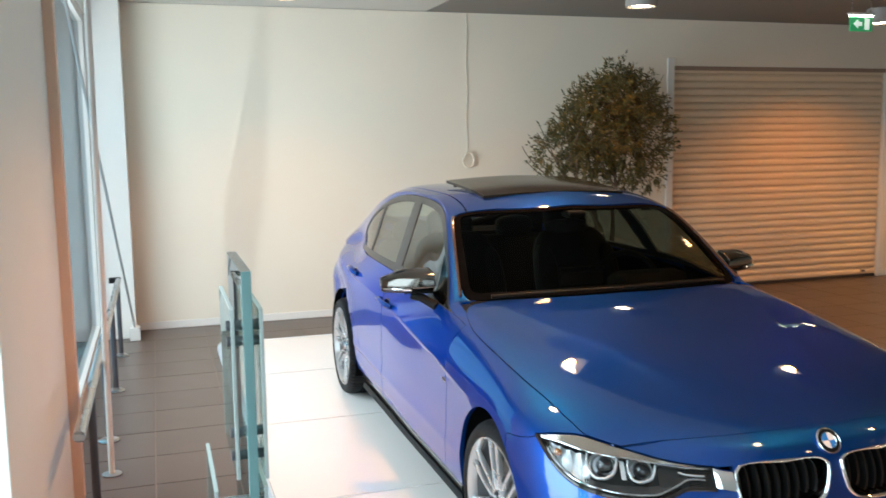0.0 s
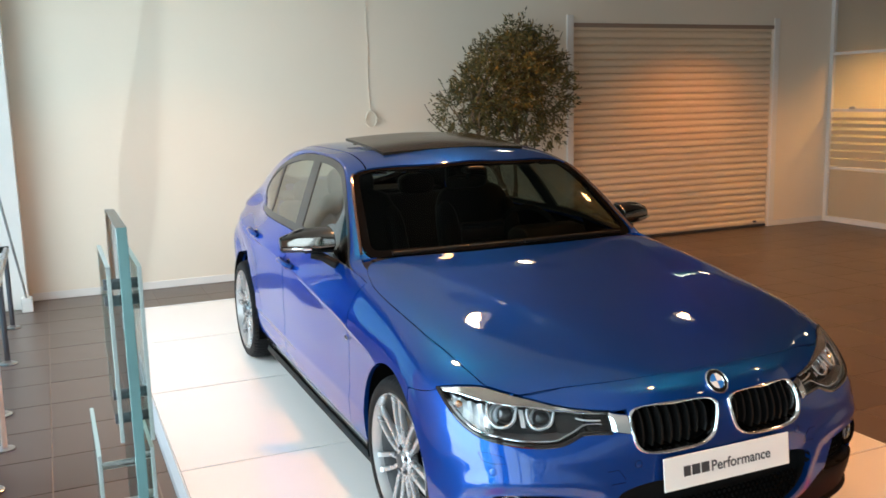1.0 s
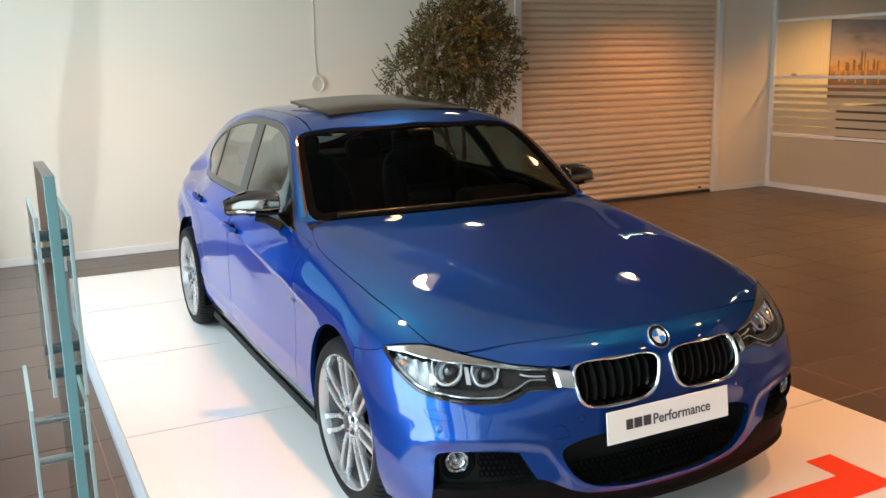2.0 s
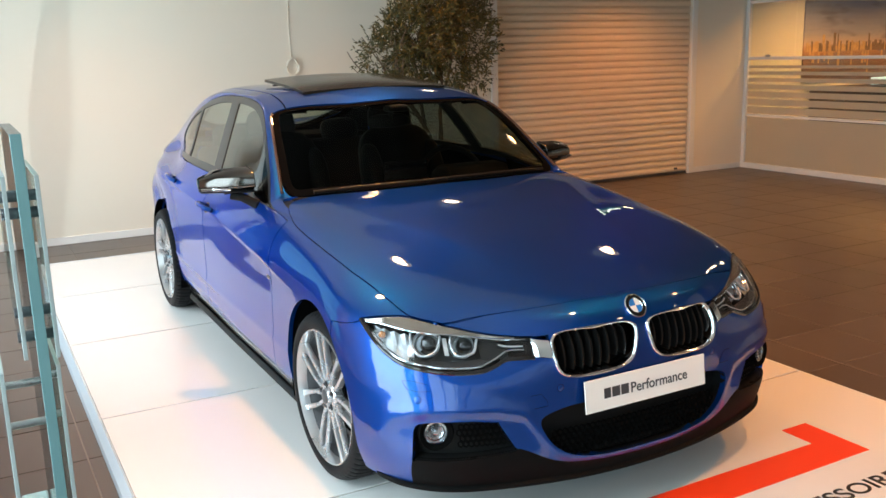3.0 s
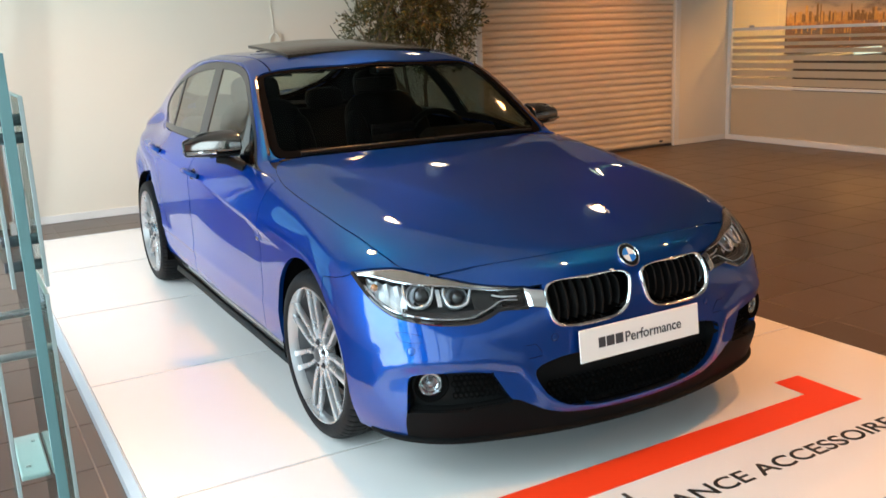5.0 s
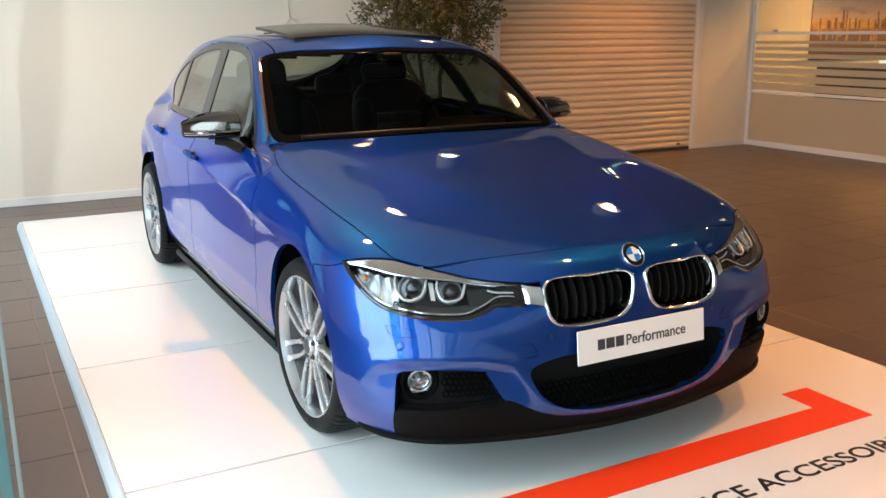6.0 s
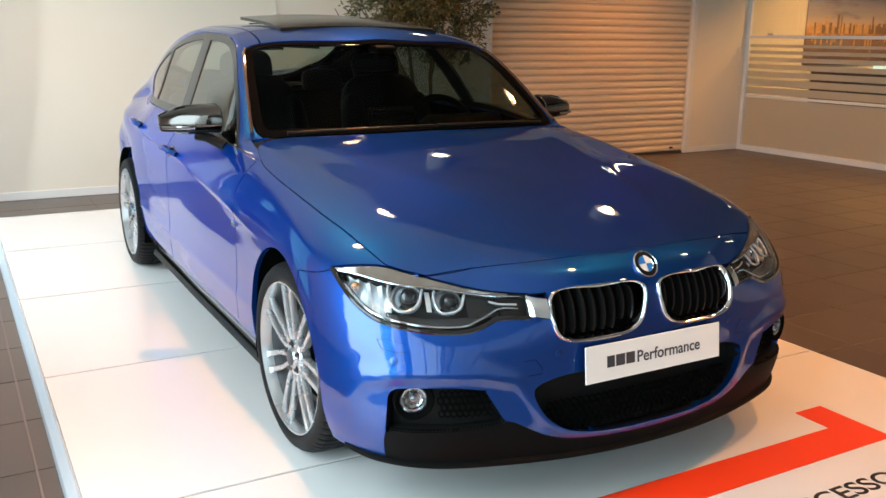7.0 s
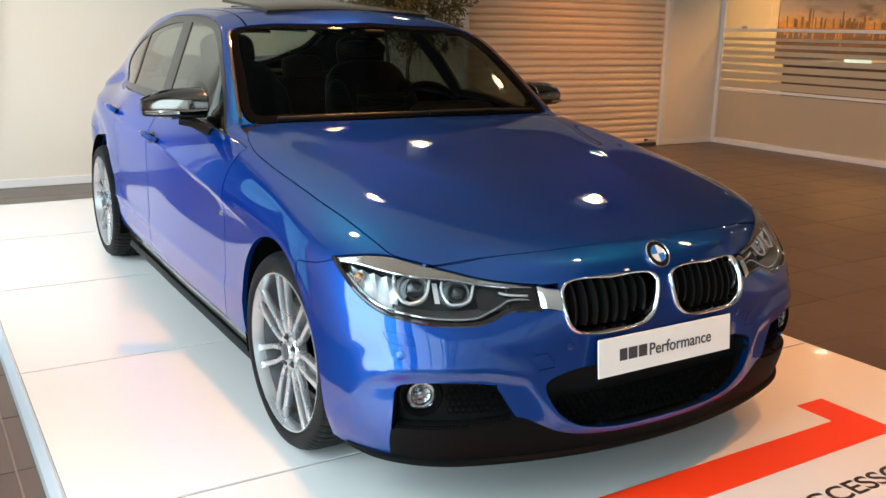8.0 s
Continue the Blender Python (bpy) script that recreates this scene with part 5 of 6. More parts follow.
# wheels, built facing +x at the origin
def wheel():
    w = new("wheel")
    w.parent = car
    bm = bmesh.new()
    R = TYRE_R
    prof = [(.252, -.008), (.258, .004), (.270, .010), (.288, .011), (.303, .005), (.313, -.007), (.319, -.022), (R, -.045), (R, -.078), (R - .007, -.080), (R - .007, -.087), (R, -.089), (R, -.125), (R - .007, -.127), (R - .007, -.135), (R, -.137), (R, -.185), (.318, -.212), (.308, -.228), (.28, -.236), (.25, -.225)]
    n = 66
    rows = []
    for k in range(n):
        for part_k in range(3):
            a = 2 * math.pi * (k + (0, .78, .89)[part_k]) / n
            ring = []
            for i, (r, x) in enumerate(prof):
                groove = part_k == 2 and (5 <= i <= 8 or 15 <= i <= 18)
                rr = r - (.006 if groove else 0)
                aa = a + (abs(x + .105) * .35)
                ring.append(bm.verts.new((x, rr * math.cos(aa), rr * math.sin(aa))))
            rows.append(ring)
    for a, b in zip(rows, rows[1:] + rows[:1]):
        for i in range(len(prof) - 1):
            bm.faces.new((a[i], b[i], b[i + 1], a[i + 1]))
    part("tyre", bm, RUBBER, w, "black low-profile tyre", smooth=True, sharp=40)
    turn = pose(0, 0, 0, 0, 90, 0)
    rim = part("rim", lathe([(.247, -.03), (.254, -.008), (.258, .002), (.256, .007), (.2515, .006), (.248, -.004), (.244, -.016), (.241, -.03)], 64, turn), ALLOY, w, "polished silver alloy rim", smooth=True, sharp=50)
    part("barrel", lathe([(.249, -.03), (.244, -.21), (.222, -.20), (.226, -.07), (.2405, -.031)], 48, turn), DARKENED_ALLOY, rim, "grey rim barrel", smooth=True)
    part("hub", lathe([(0, -.004), (.030, -.004), (.034, -.008), (.036, -.014), (.056, -.014), (.064, -.022), (.066, -.05), (0, -.05)], 40, turn), ALLOY, rim, "hub with five bolt holes", smooth=True)
    part("centre_cap", lathe([(0, .0015), (.022, .001), (.027, -.002), (.028, -.006)], 28, turn), DARKENED_ALLOY, rim, "small grey centre cap", smooth=True)
    bolt_bm = lathe([(0, -.004), (.006, -.004), (.007, -.018)], 6, turn)
    bolt = part("bolt", bolt_bm, DARK_STEEL, rim)
    pocket = part("bolt_hole", lathe([(0, -.0125), (.0115, -.0125), (.0125, -.0138)], 16, turn), BLACK_SATIN, rim)
    for k in range(5):
        a = 2 * math.pi * k / 5 + .3
        m = pose(0, .047 * math.cos(a), .047 * math.sin(a))
        for o in (bolt, pocket):
            if k == 0:
                o.matrix_basis = m
            else:
                twin(o, m=m, parent=rim)
    # seven pairs of spokes: a tapered bar from hub to rim, dished toward the hub
    bm = bmesh.new()
    for sgn in (1, -1):
        secs = []
        for k in range(9):
            f = k / 8
            r = .046 + f * .203
            spread = sgn * (.0105 + .0130 * min(f / .35, 1) ** .8 + .0060 * f)
            half = (.0108 - .0022 * math.sin(f * math.pi) + .004 * f ** 4)
            x0 = -.020 + .018 * f ** .6 - .006 * f
            deep = .026 - .010 * f
            secs.append([bm.verts.new((x, spread + s, r)) for x, s in ((x0, -half * .74), (x0, half * .74), (x0 - .006, half), (x0 - deep, half * .9), (x0 - deep, -half * .9), (x0 - .006, -half))])
        for a, b in zip(secs, secs[1:]):
            for i in range(6):
                bm.faces.new((a[i], a[(i + 1) % 6], b[(i + 1) % 6], b[i]))
    spoke = part("spoke", bm, ALLOY, rim, "twin-armed silver spoke", smooth=True, sharp=40)
    for k in range(1, 7):
        twin(spoke, m=pose(0, 0, 0, 360 * k / 7, 0, 0), parent=rim)
    part("brake_disc", lathe([(.055, -.095), (.17, -.085), (.17, -.107), (.055, -.107)], 40, turn, closed=True), DISC, w, "plain steel brake disc", smooth=True)
    bm = bmesh.new()
    arc = [math.radians(a) for a in range(150, 216, 8)]
    outer = [(.185 * math.cos(a), .185 * math.sin(a)) for a in arc]
    inner = [(.11 * math.cos(a), .11 * math.sin(a)) for a in arc[::-1]]
    prism(outer + inner, 0, -.115, -.062, .004, bm)
    part("brake_caliper", bm, DARK_STEEL, w, "dark brake caliper")
    part("backing", lathe([(0, -.15), (.225, -.15)], 32, turn), BLACK_MATT, w)
    return w


FACE_F, FACE_R = .858, .862
w0 = wheel()
w0.matrix_basis = pose(-FACE_F, AXLE_F, HUB, 0, 0, 180 + 2) @ pose(0, 0, 0, 9)
for x, y, face, spin in ((FACE_F, AXLE_F, 0, 20), (-FACE_R, AXLE_R, 180, 31), (FACE_R, AXLE_R, 0, 4)):
    copy_thing(w0, pose(x, y, HUB, 0, 0, face) @ pose(0, 0, 0, spin))


def inset_panel(tags, depth, both=False, side=1):
    """A copy of a cut-out set back from the skin, its rim drawn out to the skin: a shallow bucket."""
    return skin.panel(tags, lift=-depth, flange=-(depth - .004), both=both, side=side)


def lamp_strip(rail, side, top_lift, low_lift):
    """A band between two (u, v) edges: rail rows are (u, upper v, lower v)."""
    bm = bmesh.new()
    ups = [bm.verts.new(skin_point(u, v, side, top_lift)[0]) for u, v, w in rail]
    lows = [bm.verts.new(skin_point(u, w, side, low_lift)[0]) for u, v, w in rail]
    for k in range(len(rail) - 1):
        bm.faces.new((ups[k], ups[k + 1], lows[k + 1], lows[k]))
    return bm


def lamp_line(points, side, lift, radius, fine=4):
    us, vs = np.array(points, float).T
    t, tt = np.arange(len(us)), np.linspace(0, len(us) - 1, (len(us) - 1) * fine + 1)
    us, vs = spline(t, us[:, None], tt)[:, 0], spline(t, vs[:, None], tt)[:, 0]
    return tube([skin_point(u, v, side, lift)[0] for u, v in zip(us, vs)], radius, 8)


def headlamp(side):
    lens = part("headlamp", skin.panel(("lamp",), side=side, flange=.004), CLEAR, car, "clear-lensed headlamp with twin round lamps", smooth=True)
    lens.visible_shadow = False
    part("housing", inset_panel(("lamp",), .075, side=side), LAMP_GREY, lens, "dark lamp housing", smooth=True)
    part("brow", lamp_strip([(3.80, 4.80, 4.76), (3.58, 4.97, 4.80), (3.33, 5.13, 4.86), (3.08, 5.25, 4.83), (2.92, 5.27, 4.82), (2.67, 5.20, 4.83), (2.42, 5.12, 4.84), (2.25, 5.04, 4.83), (2.05, 4.94, 4.80), (1.83, 4.87, 4.79), (1.58, 4.85, 4.81)], side, -.004, -.008), BROW, lens, "broad satin silver brow strip", smooth=True)
    part("brow_line", lamp_line([(3.74, 4.77), (3.4, 4.86), (3.03, 4.82), (2.6, 4.81), (2.3, 4.83), (2.03, 4.78), (1.75, 4.76), (1.45, 4.80)], side, -.007, .0030), CHROME, lens, "thin chrome line under the brow", smooth=True)
    part("lower_strip", lamp_line([(3.64, 4.45), (3.42, 4.07), (3.12, 3.83), (2.83, 3.75), (2.5, 3.69), (2.14, 3.71), (2.0, 3.82), (1.84, 4.04), (1.70, 4.30), (1.50, 4.33)], side, -.012, .0038), CHROME, lens, "thin chrome lower strip", smooth=True)
    part("seal", lamp_line([(3.84, 4.76), (3.58, 4.22), (3.35, 3.90), (3.10, 3.70), (2.83, 3.61), (2.5, 3.54), (2.15, 3.55), (1.98, 3.64), (1.84, 3.81), (1.72, 3.93), (1.40, 3.95)], side, -.002, .007), BLACK_GLOSS, lens, "black seal line", smooth=True)
    for u, v, r in ((2.73, 4.56, .043), (2.23, 4.56, .038)):
        p, n = skin_point(u, v, side, -.040)
        ahead = Vector((n.x * .6, n.y, n.z * .3)).normalized()
        turn = Matrix.Translation(p) @ ahead.to_track_quat("Z", "Y").to_matrix().to_4x4()
        prof = [(0, -.06), (r, -.06), (r, -.005), (r * .97, .0)]
        for k in range(5):
            prof += [(r * (.95 - .05 * k), -.004 - .006 * k), (r * (.92 - .05 * k), -.008 - .006 * k)]
        unit = part("lamp_unit", lathe(prof + [(0, -.036)], 36, turn), LAMP_SILVER, lens, "round projector lamp", smooth=True, sharp=35)
        off = Matrix.Translation((-.010 * side, 0, 0)) @ turn
        part("projector_lens", lathe([(r * .74, -.026), (r * .70, -.008), (r * .48, .003), (0, .009)], 32, off), BLACK_GLOSS, unit, "dark glass projector lens", smooth=True)
    for loop in ([(2.53, 4.86), (2.55, 4.68), (2.59, 4.40), (2.68, 4.16), (2.84, 4.06), (2.93, 4.22), (2.97, 4.48), (2.95, 4.84)],
                 [(2.03, 4.86), (2.06, 4.63), (2.10, 4.36), (2.18, 4.18), (2.33, 4.12), (2.39, 4.30), (2.41, 4.56), (2.39, 4.82)]):
        ring = part("light_ring", lamp_line(loop, side, -.020, .0042), LENS_RING, lens, "pale open light ring", smooth=True)
        mid = np.mean(loop, axis=0)
        part("inner_ring", lamp_line([(u + (mid[0] - u) * .12, v + (mid[1] - v) * .12) for u, v in loop], side, -.028, .0022), CHROME, ring, smooth=True)
    # fluted bright reflector toward the wing
    bm, rows = bmesh.new(), []
    foot = ([2.9, 3.12, 3.42, 3.64, 3.74], [3.80, 3.88, 4.12, 4.50, 4.66])
    for k in range(33):
        u = 2.96 + .76 * k / 32
        lo, hi = np.interp(u, *foot), 4.84
        rows.append([bm.verts.new(skin_point(u, lo + (hi - lo) * j / 6, side, -.034 - .016 * abs((k % 8) / 4 - 1) - .010 * math.sin(math.pi * j / 6))[0]) for j in range(7)])
    for a, b in zip(rows, rows[1:]):
        for j in range(6):
            bm.faces.new((a[j], b[j], b[j + 1], a[j + 1]))
    part("outer_reflector", bm, LAMP_SILVER, lens, "bright fluted outer reflector", smooth=True, sharp=30)
    p, n = skin_point(3.50, 4.55, side, -.036)
    turn = Matrix.Translation(p) @ n.to_track_quat("Z", "Y").to_matrix().to_4x4()
    part("indicator_bulb", lathe([(.012, -.004), (.011, .008), (.006, .014), (0, .015)], 20, turn), AMBER, lens, "small amber bulb", smooth=True)
    part("lamp_divider", skin_patch(2.45, 2.51, 4.15, 4.80, side, -.026), LAMP_SILVER, lens, "bright web between the lamps")
    part("lower_shelf", lamp_strip([(3.02, 4.02, 3.79), (2.83, 3.97, 3.74), (2.5, 3.97, 3.69), (2.2, 4.0, 3.68), (2.05, 4.06, 3.75), (1.92, 4.15, 3.9)], side, -.034, -.014), LAMP_SHELF, lens, "dark grey lower panel", smooth=True)
    for line in ([(1.80, 4.56), (1.72, 4.50), (1.62, 4.49), (1.50, 4.50)],):
        part("marker_line", lamp_line(line, side, -.012, .003), LENS_RING, lens, smooth=True)
    part("inner_cover", skin_patch(1.40, 2.04, 4.0, 4.76, side, -.026), LAMP_COVER, lens, "smoked inner cover")
    part("end_cover", skin_patch(1.40, 1.70, 3.99, 4.78, side, -.018), BLACK_SATIN, lens, "black inner end")


def skin_patch(u0, u1, v0, v1, side, lift, nu=8, nv=6):
    us, vs = np.linspace(u0, u1, nu), np.linspace(v0, v1, nv)
    bm, rows = bmesh.new(), []
    for u in us:
        rows.append([bm.verts.new(skin_point(u, v, side, lift)[0]) for v in vs])
    for a, b in zip(rows, rows[1:]):
        for j in range(nv - 1):
            bm.faces.new((a[j], b[j], b[j + 1], a[j + 1]))
    return bm


for hs in (1, -1):
    headlamp(hs)


def smooth_loop(points, steps):
    """A closed Catmull-Rom line through (u, v) points."""
    p, out = np.array(points, float), []
    n = len(p)
    for i in range(n):
        a, b, c, d = p[i - 1], p[i], p[(i + 1) % n], p[(i + 2) % n]
        for k in range(steps):
            t = k / steps
            out.append(.5 * (2 * b + (c - a) * t + (2 * a - 5 * b + 4 * c - d) * t * t + (3 * b - a - 3 * c + d) * t ** 3))
    return out


def grille(side):
    bm, rows = bmesh.new(), []
    loop = smooth_loop(KIDNEY, 9)
    for u, v in loop:
        p, n = skin_point(max(u, .03), v, side)
        q, _ = skin_point(max(u + (.62 - u) * .10, .03), v + (4.3 - v) * .10, side)
        inward = (q - p)
        inward = (inward - n * inward.dot(n)).normalized()
        rows.append([bm.verts.new(p + inward * a + n * h) for a, h in ((-.0005, -.012), (-.001, .003), (.0015, .0075), (.005, .0105), (.0088, .0095), (.0118, .005), (.013, -.004), (.013, -.03))])
    for a, b in zip(rows, rows[1:] + rows[:1]):
        for k in range(7):
            bm.faces.new((a[k], b[k], b[k + 1], a[k + 1]))
    ring = part("grille", bm, CHROME, car, "rounded chrome-rimmed grille with black bars", smooth=True, sharp=60)
    bm, rows = bmesh.new(), []
    for j in range(7):
        f = j / 6
        row = []
        for k in range(7):
            g = k / 6
            u = 1.39 + (1.18 - 1.39) * g + .012 * (1 - f)
            v = (3.99 + (3.90 - 3.99) * g) * (1 - f) + (4.84 - .05 * g) * f
            swell = .009 * g + .007 * (1 - f) + .002 * math.sin(math.pi * f)
            if j == 6 or k == 0:
                swell = -.004
            row.append(bm.verts.new(skin_point(u, v, side, swell)[0]))
        rows.append(row)
    for a, b in zip(rows, rows[1:]):
        for k in range(6):
            bm.faces.new((a[k], a[k + 1], b[k + 1], b[k]))
    part("grille_bridge", bm, CHROME, car, "chrome link between grille and headlamp", smooth=True, sharp=60)
    part("backing", inset_panel(("kidney_mouth",), .055, side=side), BLACK_MATT, ring, "black recess", smooth=True)
    for k in range(9):
        u = .21 + k * .112
        top, low = (5.30 if .3 < u < 1.0 else 5.1), (3.36 if .35 < u < 1.05 else 3.62)
        bm, rows = bmesh.new(), []
        for j in range(9):
            v = low + (top - low) * j / 8
            p, n = skin_point(u, v, side, -.011 - .012 * abs(j / 4 - 1) ** 3)
            rows.append([bm.verts.new(q) for q in (p + Vector((-.0035, 0, 0)), p + Vector((.0035, 0, 0)), p + Vector((.005, .035, 0)), p + Vector((-.005, .035, 0)))])
        for a, b in zip(rows, rows[1:]):
            for i in range(4):
                bm.faces.new((a[i], a[(i + 1) % 4], b[(i + 1) % 4], b[i]))
        bm.faces.new(rows[0])
        bm.faces.new(rows[-1][::-1])
        part("grille_bar", bm, BLACK_SATIN, ring, smooth=True)


for hs in (1, -1):
    grille(hs)


def fog_lamp(side):
    pocket = part("fog_recess", inset_panel(("fog",), .05, side=side), BLACK_SATIN, car, "black fog lamp recess", smooth=True, sharp=50)
    p, n = skin_point(2.74, 1.84, side, -.016)
    turn = Matrix.Translation(p) @ Vector((n.x * .5, n.y, n.z)).normalized().to_track_quat("Z", "Y").to_matrix().to_4x4()
    part("fog_bezel", lathe([(.058, -.03), (.058, -.002), (.054, .004), (.040, -.002), (.038, -.03)], 36, turn), BLACK_MATT, pocket, "black round bezel", smooth=True)
    lamp_ob = part("fog_lamp", lathe([(.038, -.006), (.035, -.010), (.030, -.011), (.028, -.020), (.016, -.030), (0, -.032)], 36, turn), FOG_SILVER, pocket, "small round clear fog lamp", smooth=True)
    part("fog_lens", lathe([(.038, -.004), (.022, .005), (0, .008)], 32, turn), CLEAR, lamp_ob, smooth=True).visible_shadow = False
    part("fog_bulb", lathe([(0, -.030), (.009, -.028), (.009, -.010), (0, -.006)], 16, turn), FOG_SILVER, lamp_ob, smooth=True)
    # honeycomb inner mesh
    bm = bmesh.new()
    for iu in range(9):
        for iv in range(4):
            u = 1.86 + iu * .072 + (iv % 2) * .036
            v = 1.56 + iv * .145
            if u > 2.46:
                continue
            hexa = []
            for k in range(7):
                a = math.radians(60 * k + 30)
                hexa.append(skin_point(u + .034 * math.cos(a), v + .078 * math.sin(a), side, -.022)[0])
            tube(hexa, .0028, 5, bm)
    part("mesh_grille", bm, BLACK_MATT, pocket, "black honeycomb mesh")


for hs in (1, -1):
    fog_lamp(hs)


def lower_inlet():
    pocket = part("lower_inlet", inset_panel(("inlet",), .06, both=True), BLACK_SATIN, car, "wide black lower air inlet", smooth=True, sharp=50)
    bm = bmesh.new()
    for iu in range(-17, 18):
        for iv in range(5):
            u = (iu + (iv % 2) * .5) * .072
            v = .95 + iv * .145
            if abs(u) > 1.22 - max(0, 1.3 - v) * .8:
                continue
            hexa = []
            for k in range(7):
                a = math.radians(60 * k + 30)
                q = u + .034 * math.cos(a)
                hexa.append(skin_point(abs(q), v + .078 * math.sin(a), 1 if q >= 0 else -1, -.030)[0])
            tube(hexa, .003, 4, bm)
    part("mesh_grille", bm, BLACK_MATT, pocket, "black honeycomb mesh")


lower_inlet()


def splitter():
    """The thin black blade under the front bumper."""
    bm, rows = bmesh.new(), []
    us = np.concatenate([np.linspace(-3.85, -.1, 44), np.linspace(0, 3.85, 45)])
    for u in us:
        s = 1 if u >= 0 else -1
        p, n = skin_point(abs(u), .12, s)
        d = Vector((n.x, n.y, 0)).normalized()
        f = min(1, (3.9 - abs(u)) / .5)
        c = min(1, max(0, (1.85 - abs(u)) / .55))
        c = c * c * (3 - 2 * c)
        reach, drop = .010 * f, .003 * f
        rows.append([bm.verts.new(q) for q in (Vector((p.x, p.y, p.z + .004)) - d * .012, Vector((p.x, p.y, p.z - .001)) + d * .003, Vector((p.x, p.y, p.z - .005 - drop)) + d * reach, Vector((p.x, p.y, p.z - .013 - drop)) + d * reach, Vector((p.x, p.y, p.z - .015 - drop)) - d * .10, Vector((p.x, p.y, p.z - .004)) - d * .10)])
    for a, b in zip(rows, rows[1:]):
        for i in range(5):
            bm.faces.new((a[i], a[i + 1], b[i + 1], b[i]))
    part("splitter", bm, SKIRT, car, "thin black front splitter blade", smooth=True, sharp=30)
    for s in (1, -1):
        bm, rows = bmesh.new(), []
        for u in np.linspace(5.95, 11.15, 40):
            p, n = skin_point(u, .12, s)
            rows.append([bm.verts.new(q) for q in (Vector((p.x, p.y, .184)), Vector((p.x + s * .008, p.y, .172)), Vector((p.x + s * .012, p.y, .158)), Vector((p.x - s * .06, p.y, .150)))])
        for a, b in zip(rows, rows[1:]):
            for i in range(3):
                bm.faces.new((a[i], a[i + 1], b[i + 1], b[i]))
        part("skirt_blade", bm, BLACK_SATIN, car, "thin black blade under the side skirt", smooth=True, sharp=30)


splitter()


def badge():
    p, n = skin_point(.0001, 6.60, 1, .001)
    n = Vector((0, n.y, n.z)).normalized()
    turn = Matrix.Translation((0, p.y, p.z)) @ n.to_track_quat("Z", "Y").to_matrix().to_4x4()
    ring = part("badge", lathe([(.043, -.006), (.043, .004), (.040, .0065), (.0385, .0045), (.027, .0045), (.0262, .0065), (.0250, .0045)], 48, turn), CHROME, car, "round badge with blue and white quarters", smooth=True)
    part("badge_band", lathe([(.0385, .0050), (.027, .0050)], 48, turn), BLACK_GLOSS, ring)
    for k in range(4):
        fan = [(0, 0)] + [(.0252 * math.cos(a), .0252 * math.sin(a)) for a in [math.radians(90 * k + 9 * j) for j in range(11)]]
        bm = prism(fan, 2, .003, .0052)
        bmesh.ops.transform(bm, matrix=turn, verts=bm.verts)
        part("badge_quarter", bm, ROUNDEL_BLUE if k % 2 else ROUNDEL_WHITE, ring)
    part("badge_disc", lathe([(.040, -.004), (.040, .003), (0, .003)], 32, turn), BLACK_GLOSS, ring)


badge()


def plate():
    m = pose(0, .014, .458, 90 - 6, 0, 0)
    holder = part("number_plate", box(-.235, .235, -.05, .05, -.02, .004, .003), BLACK_SATIN, car, "thin-rimmed plate holder with a white plate")
    holder.matrix_basis = m
    face = part("plate_face", box(-.2600, .2600, -.0550, .0550, .003, .007, .002), PLATE_WHITE, holder, "white show plate")
    bars = bmesh.new()
    for x0, x1 in ((-.183, -.155), (-.150, -.117), (-.112, -.080)):
        box(x0, x1, -.016, .018, .007, .0078, bm=bars)
    part("plate_marks", bars, PLATE_TEXT, face, "dark grey bars")
    words("Performance", PLATE_TEXT, "plate_lettering", face, pose(-.070, -.017, .0075), .247, .036, .001)


plate()


def front_details():
    for side in (1, -1):
        for u, v in ((2.92, 2.75), (1.10, 2.90)):
            p, n = skin_point(u, v, side, .0005)
            turn = Matrix.Translation(p) @ n.to_track_quat("Z", "Y").to_matrix().to_4x4()
            part("parking_sensor", lathe([(.0115, -.004), (.0115, .0001), (.0108, .0004), (0, .0005)], 24, turn), PAINT, car, "small round parking sensor", smooth=True)
            part("sensor_gap", lathe([(.0128, .0002), (.0115, .0002)], 24, turn), BLACK_MATT, car)
        # washer flap outline
        line = [skin_point(u, v, side, .0003)[0] for u, v in ((3.12, 3.22), (2.98, 3.26), (2.78, 3.20), (2.76, 3.0), (2.92, 2.96), (3.06, 3.0), (3.12, 3.22))]
        part("washer_flap_line", tube(line, .0008, 5), BLACK_MATT, car, "fine outline of the washer flap")
        line = [skin_point(u, v, side, .0003)[0] for u, v in ((1.50, 2.75), (1.36, 2.78), (1.28, 2.55), (1.27, 2.40), (1.45, 2.38))]
        part("tow_cover_line", tube(line, .0008, 5), BLACK_MATT, car)


front_details()


